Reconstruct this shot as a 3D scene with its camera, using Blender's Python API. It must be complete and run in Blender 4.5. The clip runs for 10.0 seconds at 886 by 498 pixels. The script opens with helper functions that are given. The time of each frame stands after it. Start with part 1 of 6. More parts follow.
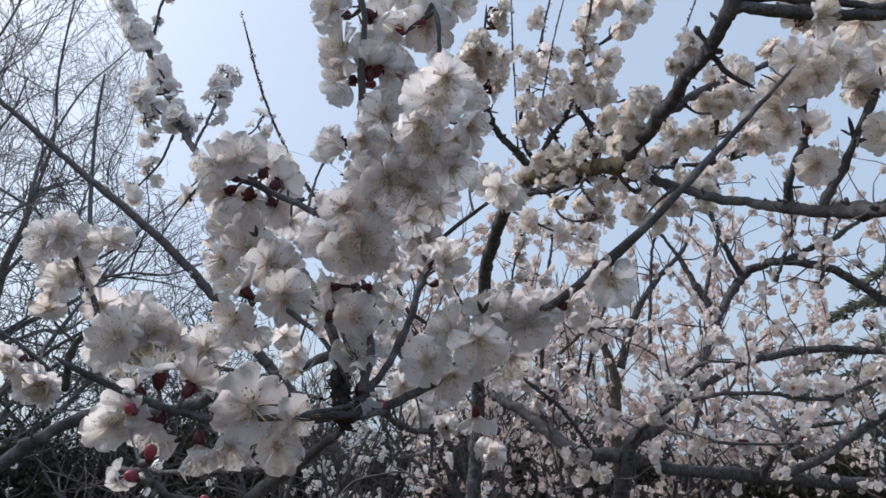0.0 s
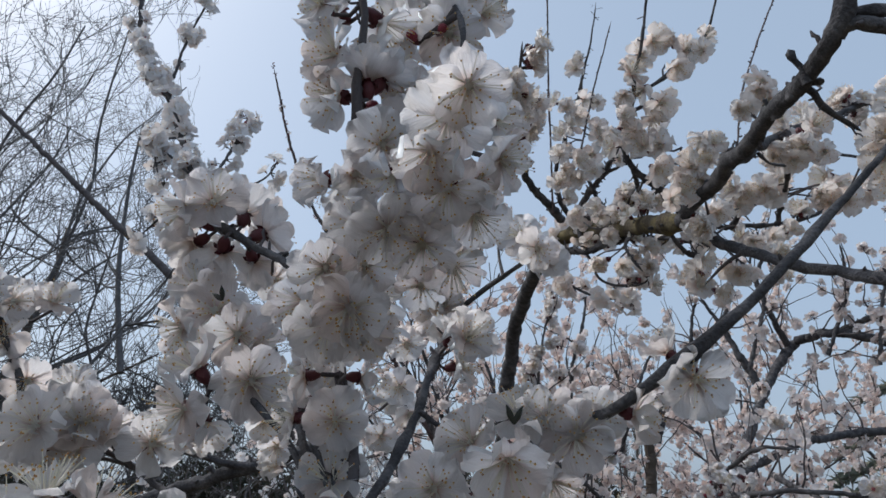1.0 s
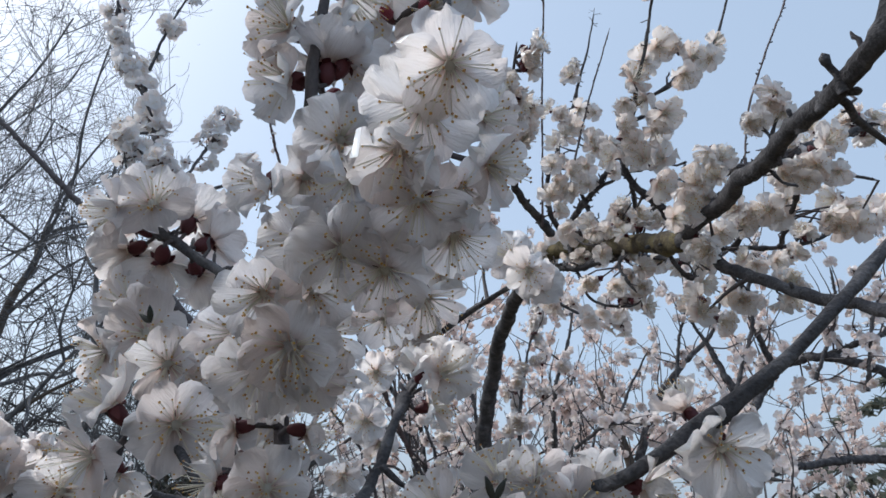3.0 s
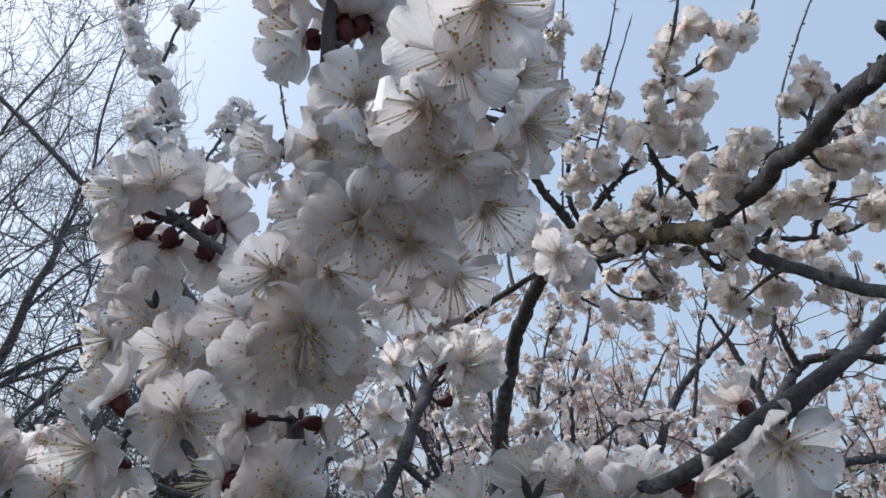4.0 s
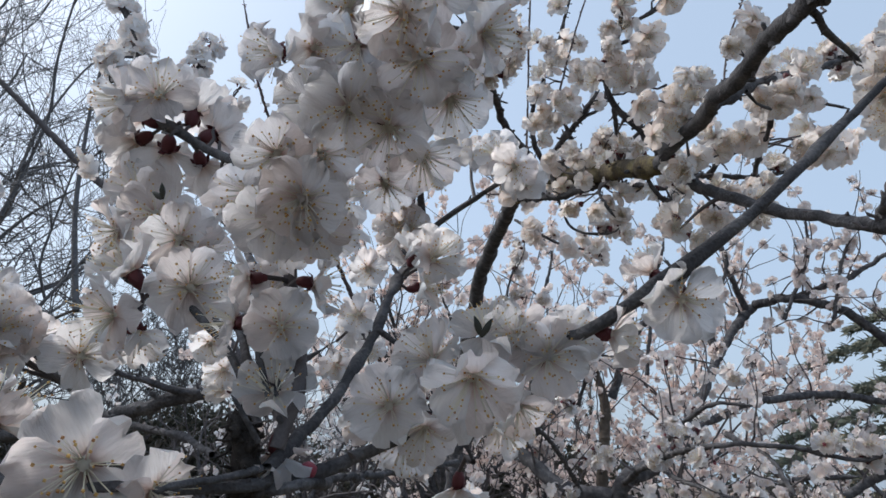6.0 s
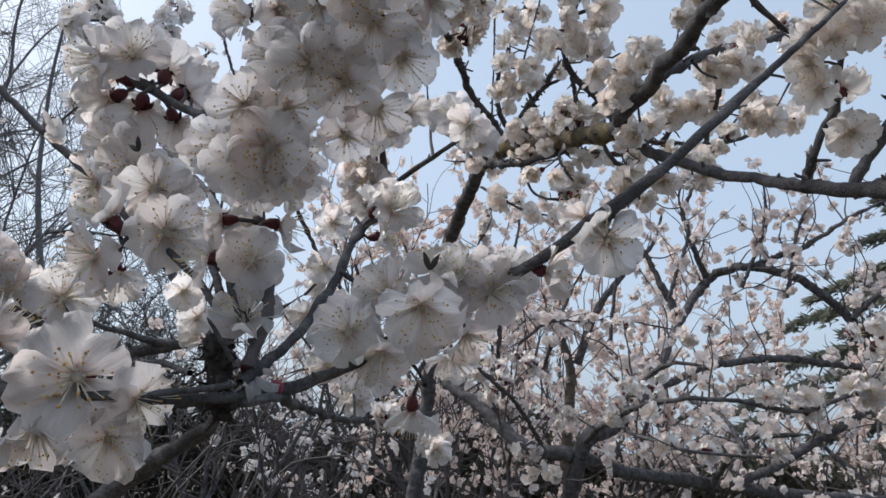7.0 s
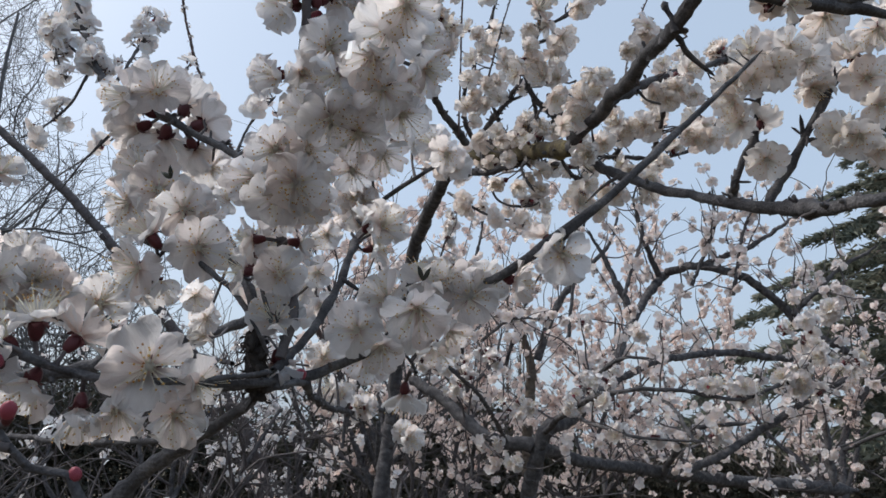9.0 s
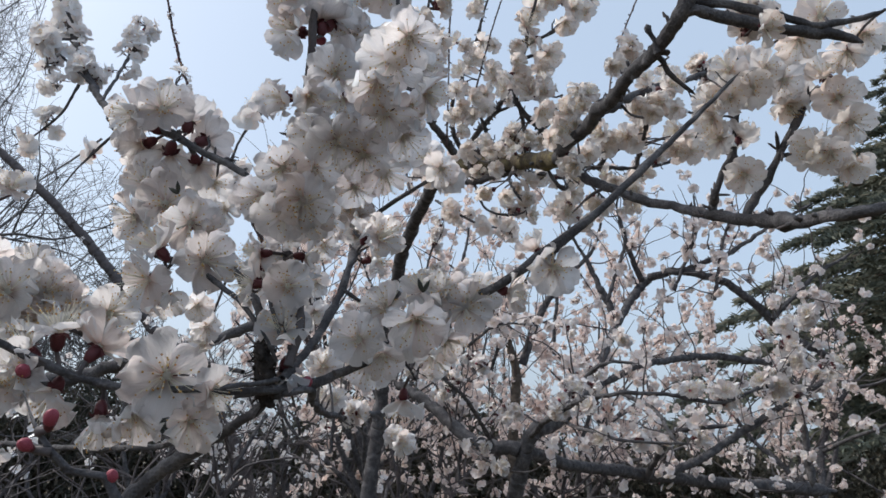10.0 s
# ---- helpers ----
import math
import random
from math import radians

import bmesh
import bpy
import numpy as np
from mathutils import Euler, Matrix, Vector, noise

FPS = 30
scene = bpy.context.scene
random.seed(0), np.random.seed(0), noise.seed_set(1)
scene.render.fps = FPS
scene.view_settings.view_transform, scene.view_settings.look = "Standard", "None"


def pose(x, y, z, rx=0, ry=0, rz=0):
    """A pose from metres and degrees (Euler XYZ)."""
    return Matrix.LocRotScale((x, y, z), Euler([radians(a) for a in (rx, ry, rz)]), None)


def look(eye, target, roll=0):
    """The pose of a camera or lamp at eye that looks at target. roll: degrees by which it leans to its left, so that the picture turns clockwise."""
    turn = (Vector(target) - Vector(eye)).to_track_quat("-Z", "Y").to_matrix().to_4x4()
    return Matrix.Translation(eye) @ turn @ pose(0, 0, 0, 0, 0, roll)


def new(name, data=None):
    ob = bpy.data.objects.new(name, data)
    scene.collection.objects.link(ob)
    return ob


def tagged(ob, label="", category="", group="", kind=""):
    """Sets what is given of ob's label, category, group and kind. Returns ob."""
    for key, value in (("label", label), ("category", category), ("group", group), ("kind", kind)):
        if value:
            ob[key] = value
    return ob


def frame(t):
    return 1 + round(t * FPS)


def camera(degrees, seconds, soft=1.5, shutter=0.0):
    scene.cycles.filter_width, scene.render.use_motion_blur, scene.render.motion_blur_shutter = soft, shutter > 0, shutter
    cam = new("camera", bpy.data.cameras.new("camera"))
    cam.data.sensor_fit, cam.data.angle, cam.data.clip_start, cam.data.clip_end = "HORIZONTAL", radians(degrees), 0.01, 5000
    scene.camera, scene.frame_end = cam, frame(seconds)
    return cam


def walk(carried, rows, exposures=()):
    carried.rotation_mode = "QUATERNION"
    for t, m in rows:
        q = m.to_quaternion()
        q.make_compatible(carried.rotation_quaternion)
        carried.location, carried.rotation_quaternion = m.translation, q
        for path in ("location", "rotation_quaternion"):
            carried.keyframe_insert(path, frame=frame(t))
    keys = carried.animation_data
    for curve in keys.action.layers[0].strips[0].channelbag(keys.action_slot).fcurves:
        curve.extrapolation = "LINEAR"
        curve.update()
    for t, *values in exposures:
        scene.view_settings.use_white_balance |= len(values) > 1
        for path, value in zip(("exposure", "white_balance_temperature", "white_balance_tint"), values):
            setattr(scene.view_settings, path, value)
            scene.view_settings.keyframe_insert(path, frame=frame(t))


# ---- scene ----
cam = camera(66.5, 10.0, soft=1.6)
# seconds, eye, point looked at, roll
PATH = [
    (0, (-0.0020, 0.0292, 1.5500), (0.0270, 1.9368, 2.1507), -1.89),
    (0.5, (-0.0140, 0.1158, 1.5773), (-0.0440, 1.9778, 2.3059), -0.10),
    (1, (0.0040, 0.1332, 1.5932), (-0.0470, 1.9832, 2.3507), 0.57),
    (1.5, (0.0090, 0.1402, 1.6029), (-0.0200, 1.9873, 2.3692), 0.90),
    (2, (0.0140, 0.1481, 1.6048), (0.0140, 1.9924, 2.3778), 1.00),
    (2.5, (0.0130, 0.1520, 1.6062), (0.0160, 1.9935, 2.3860), 1.39),
    (2.7, (0.0080, 0.1652, 1.6146), (0.0110, 2.0091, 2.3906), 1.69),
    (3.8, (0.0080, 0.2082, 1.6262), (-0.0440, 2.0433, 2.4193), 2.68),
    (4, (0.0030, 0.2094, 1.6243), (-0.0500, 2.0553, 2.3914), 2.58),
    (4.5, (-0.0050, 0.1943, 1.6147), (-0.0420, 2.0535, 2.3510), 2.72),
    (5, (-0.0050, 0.1784, 1.6029), (-0.0120, 2.0515, 2.3036), 2.72),
    (5.5, (0.0020, 0.1756, 1.5916), (0.0210, 2.0628, 2.2535), 2.64),
    (5.7, (0.0030, 0.1748, 1.5895), (0.0290, 2.0664, 2.2378), 2.62),
    (6.8, (0.0100, 0.1526, 1.5620), (0.1370, 2.0608, 2.1477), 1.49),
    (7, (0.0120, 0.1446, 1.5612), (0.1470, 2.0593, 2.1234), 1.67),
    (7.5, (0.0140, 0.1308, 1.5587), (0.1800, 2.0441, 2.1158), 1.37),
    (8, (0.0140, 0.1182, 1.5544), (0.2020, 2.0288, 2.1172), 1.00),
    (8.5, (0.0080, 0.1001, 1.5545), (0.2240, 2.0051, 2.1227), 0.81),
    (9, (-0.0090, 0.0725, 1.5486), (0.2410, 1.9776, 2.1068), 0.71),
    (9.5, (-0.0240, 0.0638, 1.5456), (0.2570, 1.9642, 2.1003), 0.61),
    (10, (-0.0200, 0.0516, 1.5474), (0.2760, 1.9452, 2.1184), 0.26),
]
walk(cam, [(t, look(eye, target, roll)) for t, eye, target, roll in PATH],
     [(0, -0.03, 6000, 10), (0.5, -0.22, 5920, 9), (1, -0.31, 5880, 8), (1.5, -0.20, 5870, 8), (2, -0.03, 5850, 8), (2.5, -0.03, 5850, 8), (4, -0.07, 5850, 8), (4.5, -0.04, 5870, 8), (5.5, -0.01, 5870, 8), (7, 0.05, 6120, 9), (8.5, -0.03, 6120, 9), (9, -0.03, 6120, 9), (9.5, 0.07, 6120, 9), (10, 0.06, 6120, 9)])
# ---------------------------------------------------------------- light
SUN_ELEV, SUN_TURN = 50.0, -72.0      # degrees; turn goes from +y towards +x
world = bpy.data.worlds.new("sky")
scene.world = world
world.use_nodes = True
wn = world.node_tree.nodes
sky = wn.new("ShaderNodeTexSky")
sky.sky_type = "NISHITA"
sky.sun_disc = False
sky.sun_elevation = radians(SUN_ELEV)
sky.sun_rotation = radians(SUN_TURN)
sky.air_density, sky.dust_density, sky.ozone_density = 1.0, 6.5, 1.0
wn["Background"].inputs["Strength"].default_value = 0.205
haze = wn.new("ShaderNodeMix")            # thin even spring haze over the clear sky
haze.data_type = "RGBA"
haze.inputs["Factor"].default_value = 0.62
haze.inputs["B"].default_value = (3.12, 3.62, 4.15, 1)
world.node_tree.links.new(sky.outputs["Color"], haze.inputs["A"])
world.node_tree.links.new(haze.outputs["Result"], wn["Background"].inputs["Color"])
sun = new("sun", bpy.data.lights.new("sun", "SUN"))
sun.data.energy, sun.data.angle, sun.data.color = 2.3, radians(5.0), (1.0, 0.92, 0.82)
_e, _a = radians(SUN_ELEV), radians(SUN_TURN)
sun_dir = Vector((math.sin(_a) * math.cos(_e), math.cos(_a) * math.cos(_e), math.sin(_e)))
sun.matrix_world = look(sun_dir * 30, (0, 0, 0))
scene.view_settings.exposure = 0.0


# ---------------------------------------------------------------- materials
def material(name):
    m = bpy.data.materials.new(name)
    m.use_nodes = True
    m.node_tree.nodes.clear()
    return m, m.node_tree.nodes, m.node_tree.links


def ramp(n, stops):
    r = n.new("ShaderNodeValToRGB")
    e = r.color_ramp.elements
    while len(e) < len(stops):
        e.new(0.5)
    for el, (at, col) in zip(e, stops):
        el.position, el.color = at, (*col, 1)
    return r


def petal_material(name, light, through_col, share, vein, loose):
    """Thin white petal: diffuse and translucent, faint veins, pink towards the claw, a little different on each flower."""
    m, n, l = material(name)
    out = n.new("ShaderNodeOutputMaterial")
    co = n.new("ShaderNodeTexCoord")
    hue = n.new("ShaderNodeNewGeometry" if loose else "ShaderNodeObjectInfo")
    tint = ramp(n, [(0.0, light), (0.55, tuple(c * 0.97 for c in light)), (1.0, (light[0] * 1.0, light[1] * 0.92, light[2] * 0.875))])
    l.new(hue.outputs["Random Per Island" if loose else "Random"], tint.inputs["Fac"])
    base = tint.outputs["Color"]
    bump = n.new("ShaderNodeBump")
    if not loose:
        sep = n.new("ShaderNodeSeparateXYZ")
        l.new(co.outputs["Object"], sep.inputs["Vector"])
        claw = ramp(n, [(0.0, (0.78, 0.54, 0.45)), (0.16, (0.93, 0.84, 0.79)), (0.4, (1, 1, 1))])
        l.new(sep.outputs["X"], claw.inputs["Fac"])
        mul = n.new("ShaderNodeMix")
        mul.data_type, mul.blend_type = "RGBA", "MULTIPLY"
        mul.inputs["Factor"].default_value = 1.0
        l.new(base, mul.inputs["A"])
        l.new(claw.outputs["Color"], mul.inputs["B"])
        base = mul.outputs["Result"]
        wave = n.new("ShaderNodeTexNoise")
        mp = n.new("ShaderNodeMapping")
        mp.inputs["Scale"].default_value = (2.0, 16.0, 2.0)
        l.new(co.outputs["Object"], mp.inputs["Vector"])
        l.new(mp.outputs["Vector"], wave.inputs["Vector"])
        wave.inputs["Scale"].default_value = 1.6
        wave.inputs["Detail"].default_value = 4.0
        l.new(wave.outputs["Fac"], bump.inputs["Height"])
        bump.inputs["Strength"].default_value = vein
        bump.inputs["Distance"].default_value = 0.05
        ve = ramp(n, [(0.32, (0.95, 0.94, 0.93)), (0.6, (1, 1, 1))])
        l.new(wave.outputs["Fac"], ve.inputs["Fac"])
        m2 = n.new("ShaderNodeMix")
        m2.data_type, m2.blend_type = "RGBA", "MULTIPLY"
        m2.inputs["Factor"].default_value = 1.0
        l.new(base, m2.inputs["A"])
        l.new(ve.outputs["Color"], m2.inputs["B"])
        base = m2.outputs["Result"]
    dif = n.new("ShaderNodeBsdfDiffuse")
    l.new(base, dif.inputs["Color"])
    tr = n.new("ShaderNodeBsdfTranslucent")
    warm = n.new("ShaderNodeMix")
    warm.data_type, warm.blend_type = "RGBA", "MULTIPLY"
    warm.inputs["Factor"].default_value = 1.0
    warm.inputs["B"].default_value = (*through_col, 1)
    l.new(base, warm.inputs["A"])
    l.new(warm.outputs["Result"], tr.inputs["Color"])
    mix = n.new("ShaderNodeMixShader")
    mix.inputs["Fac"].default_value = share
    l.new(dif.outputs[0], mix.inputs[1])
    l.new(tr.outputs[0], mix.inputs[2])
    gl = n.new("ShaderNodeBsdfGlossy")
    gl.inputs["Roughness"].default_value = 0.45
    gl.inputs["Color"].default_value = (0.8, 0.85, 0.9, 1)
    fr = n.new("ShaderNodeLayerWeight")
    fr.inputs["Blend"].default_value = 0.12
    g2 = n.new("ShaderNodeMixShader")
    sc = n.new("ShaderNodeMath")
    sc.operation = "MULTIPLY"
    sc.inputs[1].default_value = 0.35
    l.new(fr.outputs["Fresnel"], sc.inputs[0])
    l.new(sc.outputs[0], g2.inputs["Fac"])
    l.new(mix.outputs[0], g2.inputs[1])
    l.new(gl.outputs[0], g2.inputs[2])
    if not loose:
        for nd in (dif, tr, gl):
            l.new(bump.outputs["Normal"], nd.inputs["Normal"])
    l.new(g2.outputs[0], out.inputs["Surface"])
    return m


def solid(name, stops, scale, rough=0.7, bump=0.3, dist=0.002, detail=6.0, stretch=(1, 1, 1), spec=0.3):
    """A rough opaque surface with two scales of noise."""
    m, n, l = material(name)
    out = n.new("ShaderNodeOutputMaterial")
    b = n.new("ShaderNodeBsdfPrincipled")
    co = n.new("ShaderNodeTexCoord")
    mp = n.new("ShaderNodeMapping")
    mp.inputs["Scale"].default_value = stretch
    l.new(co.outputs["Object"], mp.inputs["Vector"])
    big, fine = n.new("ShaderNodeTexNoise"), n.new("ShaderNodeTexNoise")
    big.inputs["Scale"].default_value, fine.inputs["Scale"].default_value = scale, scale * 9
    big.inputs["Detail"].default_value = detail
    for t in (big, fine):
        l.new(mp.outputs["Vector"], t.inputs["Vector"])
    mixf = n.new("ShaderNodeMath")
    mixf.operation = "MULTIPLY_ADD"
    mixf.inputs[1].default_value = 0.35
    l.new(fine.outputs["Fac"], mixf.inputs[0])
    half = n.new("ShaderNodeMath")
    half.operation = "MULTIPLY"
    half.inputs[1].default_value = 0.65
    l.new(big.outputs["Fac"], half.inputs[0])
    l.new(half.outputs[0], mixf.inputs[2])
    r = ramp(n, stops)
    l.new(mixf.outputs[0], r.inputs["Fac"])
    l.new(r.outputs["Color"], b.inputs["Base Color"])
    b.inputs["Roughness"].default_value = rough
    b.inputs["Specular IOR Level"].default_value = spec
    bp = n.new("ShaderNodeBump")
    bp.inputs["Strength"].default_value, bp.inputs["Distance"].default_value = bump, dist
    l.new(mixf.outputs[0], bp.inputs["Height"])
    l.new(bp.outputs["Normal"], b.inputs["Normal"])
    l.new(b.outputs[0], out.inputs["Surface"])
    return m


def varied(name, stops, rough=0.6, share=0.0):
    """Small loose pieces, each island a shade of its own; share lets light through thin leaves."""
    m, n, l = material(name)
    out = n.new("ShaderNodeOutputMaterial")
    g = n.new("ShaderNodeNewGeometry")
    r = ramp(n, stops)
    l.new(g.outputs["Random Per Island"], r.inputs["Fac"])
    b = n.new("ShaderNodeBsdfPrincipled")
    l.new(r.outputs["Color"], b.inputs["Base Color"])
    b.inputs["Roughness"].default_value = rough
    if share:
        t = n.new("ShaderNodeBsdfTranslucent")
        l.new(r.outputs["Color"], t.inputs["Color"])
        mx = n.new("ShaderNodeMixShader")
        mx.inputs["Fac"].default_value = share
        l.new(b.outputs[0], mx.inputs[1])
        l.new(t.outputs[0], mx.inputs[2])
        l.new(mx.outputs[0], out.inputs["Surface"])
    else:
        l.new(b.outputs[0], out.inputs["Surface"])
    return m


WHITE = (0.873, 0.887, 0.918)
M_PETAL = petal_material("white_petal", WHITE, (1.0, 0.955, 0.918), 0.82, 0.25, False)
M_PETAL_LOOSE = petal_material("white_petal_loose", WHITE, (1.0, 0.95, 0.90), 0.48, 0.0, True)
# far and low trees: petal blush with the warmth of backlight mixed in
M_PETAL_PINK = petal_material("blush_petal_loose", (0.875, 0.82, 0.80), (1.0, 0.90, 0.845), 0.5, 0.0, True)
M_PETAL_BLUSH = petal_material("faint_blush_petal_loose", (0.87, 0.852, 0.858), (1.0, 0.93, 0.89), 0.52, 0.0, True)
# second, warmer petal colour: the sun on the middle tree put into it
SUN_WARMED = (0.915, 0.905, 0.902)
M_PETAL_SUNWARM = petal_material("sunwarm_petal", SUN_WARMED, (1.0, 0.945, 0.90), 0.62, 0.2, False)
M_SUNWARM_LOOSE = petal_material("sunwarm_petal_loose", SUN_WARMED, (1.0, 0.94, 0.895), 0.62, 0.0, True)
M_STAMEN = varied("pale_filament", [(0, (0.86, 0.83, 0.70)), (1, (0.90, 0.87, 0.82))], 0.5, 0.55)
M_ANTHER = varied("ochre_anther", [(0, (0.78, 0.58, 0.22)), (0.6, (0.66, 0.40, 0.14)), (1, (0.40, 0.20, 0.08))], 0.7, 0.4)
M_CALYX = solid("dark_red_calyx", [(0.3, (0.055, 0.013, 0.018)), (0.7, (0.125, 0.032, 0.036))], 300, 0.5, 0.2, 0.0003)
M_BUD = solid("rosy_bud", [(0.3, (0.14, 0.018, 0.034)), (0.5, (0.26, 0.045, 0.07)), (0.75, (0.46, 0.16, 0.19))], 180, 0.5, 0.15, 0.0003)
M_YOUNG = solid("dark_young_leaf", [(0.3, (0.02, 0.022, 0.016)), (0.7, (0.05, 0.045, 0.03))], 200, 0.5, 0.2, 0.0004)
M_BARK = solid("grey_brown_bark", [(0.28, (0.04, 0.038, 0.041)), (0.48, (0.08, 0.078, 0.083)), (0.68, (0.172, 0.166, 0.17))], 60, 0.9, 0.9, 0.004, spec=0.1)
M_MOSSY = solid("lichened_bark", [(0.25, (0.03, 0.024, 0.018)), (0.46, (0.075, 0.06, 0.042)), (0.58, (0.15, 0.125, 0.06)), (0.8, (0.21, 0.185, 0.10))], 45, 0.9, 0.9, 0.004)
M_TWIG = solid("dark_twig", [(0.25, (0.052, 0.046, 0.049)), (0.7, (0.13, 0.115, 0.117))], 90, 0.7, 0.5, 0.001)
# dead wood, coloured darker to hold the shade that lies on the burl
M_SHADED_DEADWOOD = solid("shaded_dead_wood", [(0.3, (0.016, 0.014, 0.013)), (0.55, (0.04, 0.035, 0.032)), (0.75, (0.085, 0.075, 0.068))], 220, 0.95, 0.8, 0.001, spec=0.1)
M_SPRIG = solid("reddish_shoot", [(0.25, (0.05, 0.036, 0.036)), (0.7, (0.12, 0.085, 0.08))], 90, 0.7, 0.4, 0.001)
M_GREYTWIG = solid("pale_grey_twig", [(0.25, (0.08, 0.079, 0.084)), (0.7, (0.18, 0.176, 0.181))], 20, 0.8, 0.3, 0.002)
M_FARBARK = solid("brown_grey_trunk", [(0.25, (0.04, 0.033, 0.028)), (0.7, (0.16, 0.13, 0.105))], 9, 0.9, 0.7, 0.02)
M_NEEDLE = varied("dark_needles", [(0, (0.075, 0.088, 0.068)), (0.6, (0.125, 0.14, 0.102)), (1, (0.19, 0.18, 0.125))], 0.6, 0.15)
M_BACKDROP = varied("dull_backdrop_leaves", [(0, (0.036, 0.038, 0.03)), (0.6, (0.06, 0.06, 0.044)), (1, (0.10, 0.082, 0.06))], 0.9, 0.15)
M_STRAW = varied("dry_straw", [(0, (0.22, 0.15, 0.06)), (0.6, (0.34, 0.24, 0.10)), (1, (0.42, 0.33, 0.17))], 0.8, 0.3)
M_GROUND = solid("dry_grass_earth", [(0.25, (0.05, 0.042, 0.03)), (0.5, (0.10, 0.083, 0.056)), (0.75, (0.17, 0.14, 0.09))], 1.3, 0.95, 0.6, 0.03)


# ---------------------------------------------------------------- shaping helpers
def mesh_from(name, verts, faces, mats, index=None, smooth=True):
    """A mesh from arrays; faces is an array of quads or triangles, or a list of such arrays."""
    me = bpy.data.meshes.new(name)
    groups = faces if isinstance(faces, list) else [faces]
    verts = np.asarray(verts, np.float32).reshape(-1, 3)
    sizes = np.concatenate([np.full(len(f), f.shape[1], np.int32) for f in groups])
    loops = np.concatenate([f.reshape(-1) for f in groups]).astype(np.int32)
    me.vertices.add(len(verts))
    me.vertices.foreach_set("co", verts.reshape(-1))
    me.loops.add(len(loops))
    me.loops.foreach_set("vertex_index", loops)
    me.polygons.add(len(sizes))
    me.polygons.foreach_set("loop_start", np.concatenate([[0], np.cumsum(sizes)[:-1]]).astype(np.int32))
    me.polygons.foreach_set("loop_total", sizes)
    if index is not None:
        me.polygons.foreach_set("material_index", np.asarray(index, np.int32))
    me.polygons.foreach_set("use_smooth", np.full(len(sizes), smooth))
    for m in mats:
        me.materials.append(m)
    me.update(calc_edges=True)
    me.validate()
    return me


def hang(ob, parent):
    """Makes ob a part of parent; its own matrix stays in world metres."""
    ob.parent = parent
    ob.matrix_parent_inverse = parent.matrix_basis.inverted()


def part_of(name, me, parent, label="", kind=""):
    ob = new(name, me)
    hang(ob, parent)
    return tagged(ob, label=label, kind=kind)


def spline(points, step):
    """Catmull-Rom through (x, y, z, r) rows, at about step metres."""
    p = np.asarray(points, float)
    p = np.vstack([2 * p[0] - p[1], p, 2 * p[-1] - p[-2]])
    out = []
    for i in range(1, len(p) - 2):
        n = max(2, int(np.linalg.norm(p[i + 1, :3] - p[i, :3]) / step))
        t = np.linspace(0, 1, n, endpoint=False)[:, None]
        a, b, c, d = p[i - 1], p[i], p[i + 1], p[i + 2]
        out.append(0.5 * (2 * b + (c - a) * t + (2 * a - 5 * b + 4 * c - d) * t ** 2 + (3 * b - a - 3 * c + d) * t ** 3))
    out = np.vstack(out + [p[-2][None]])
    out[:, 3] = np.maximum(out[:, 3], 0.0004)
    return out


def rings(curve, sides, wob=0.0, seed=0):
    """Verts and quads of one tapered tube round a curve of (x, y, z, r) rows."""
    c = np.asarray(curve, float)
    n = len(c)
    tan = np.gradient(c[:, :3], axis=0)
    tan /= np.linalg.norm(tan, axis=1)[:, None] + 1e-12
    ref = np.array([0.0, 0.0, 1.0]) if abs(tan[0, 2]) < 0.9 else np.array([1.0, 0, 0])
    u = np.cross(tan[0], ref)
    u /= np.linalg.norm(u)
    us = []
    for t in tan:
        u = u - t * (u @ t)
        u /= np.linalg.norm(u) + 1e-12
        us.append(u)
    us = np.array(us)
    vs = np.cross(tan, us)
    a = np.linspace(0, 2 * np.pi, sides, endpoint=False)
    r = np.repeat(c[:, 3:4], sides, 1)
    if np.any(wob):
        rs = np.random.RandomState(seed)
        lump = rs.randn(n, sides)
        lump = (lump + np.roll(lump, 1, 0) + np.roll(lump, 1, 1) + np.roll(lump, -1, 0)) / 2
        r = r * (1 + wob * lump)
    pos = c[:, None, :3] + r[:, :, None] * (np.cos(a)[None, :, None] * us[:, None] + np.sin(a)[None, :, None] * vs[:, None])
    v = pos.reshape(-1, 3)
    i, j = np.meshgrid(np.arange(n - 1), np.arange(sides), indexing="ij")
    k = (j + 1) % sides
    q = np.stack([i * sides + j, i * sides + k, (i + 1) * sides + k, (i + 1) * sides + j], -1).reshape(-1, 4)
    tip = np.array([c[-1, :3] + tan[-1] * c[-1, 3]])
    v = np.vstack([v, tip])
    e = (n - 1) * sides
    f = np.stack([e + np.arange(sides), e + (np.arange(sides) + 1) % sides, np.full(sides, len(v) - 1)], -1)
    return v, q, f


def tubes(name, curves, sides, mats):
    """Many thin tubes joined into one mesh."""
    vv, qq, ff, base = [], [], [], 0
    for c in curves:
        v, q, f = rings(c, sides)
        vv.append(v), qq.append(q + base), ff.append(f + base)
        base += len(v)
    return mesh_from(name, np.vstack(vv), [np.vstack(qq), np.vstack(ff)], mats)


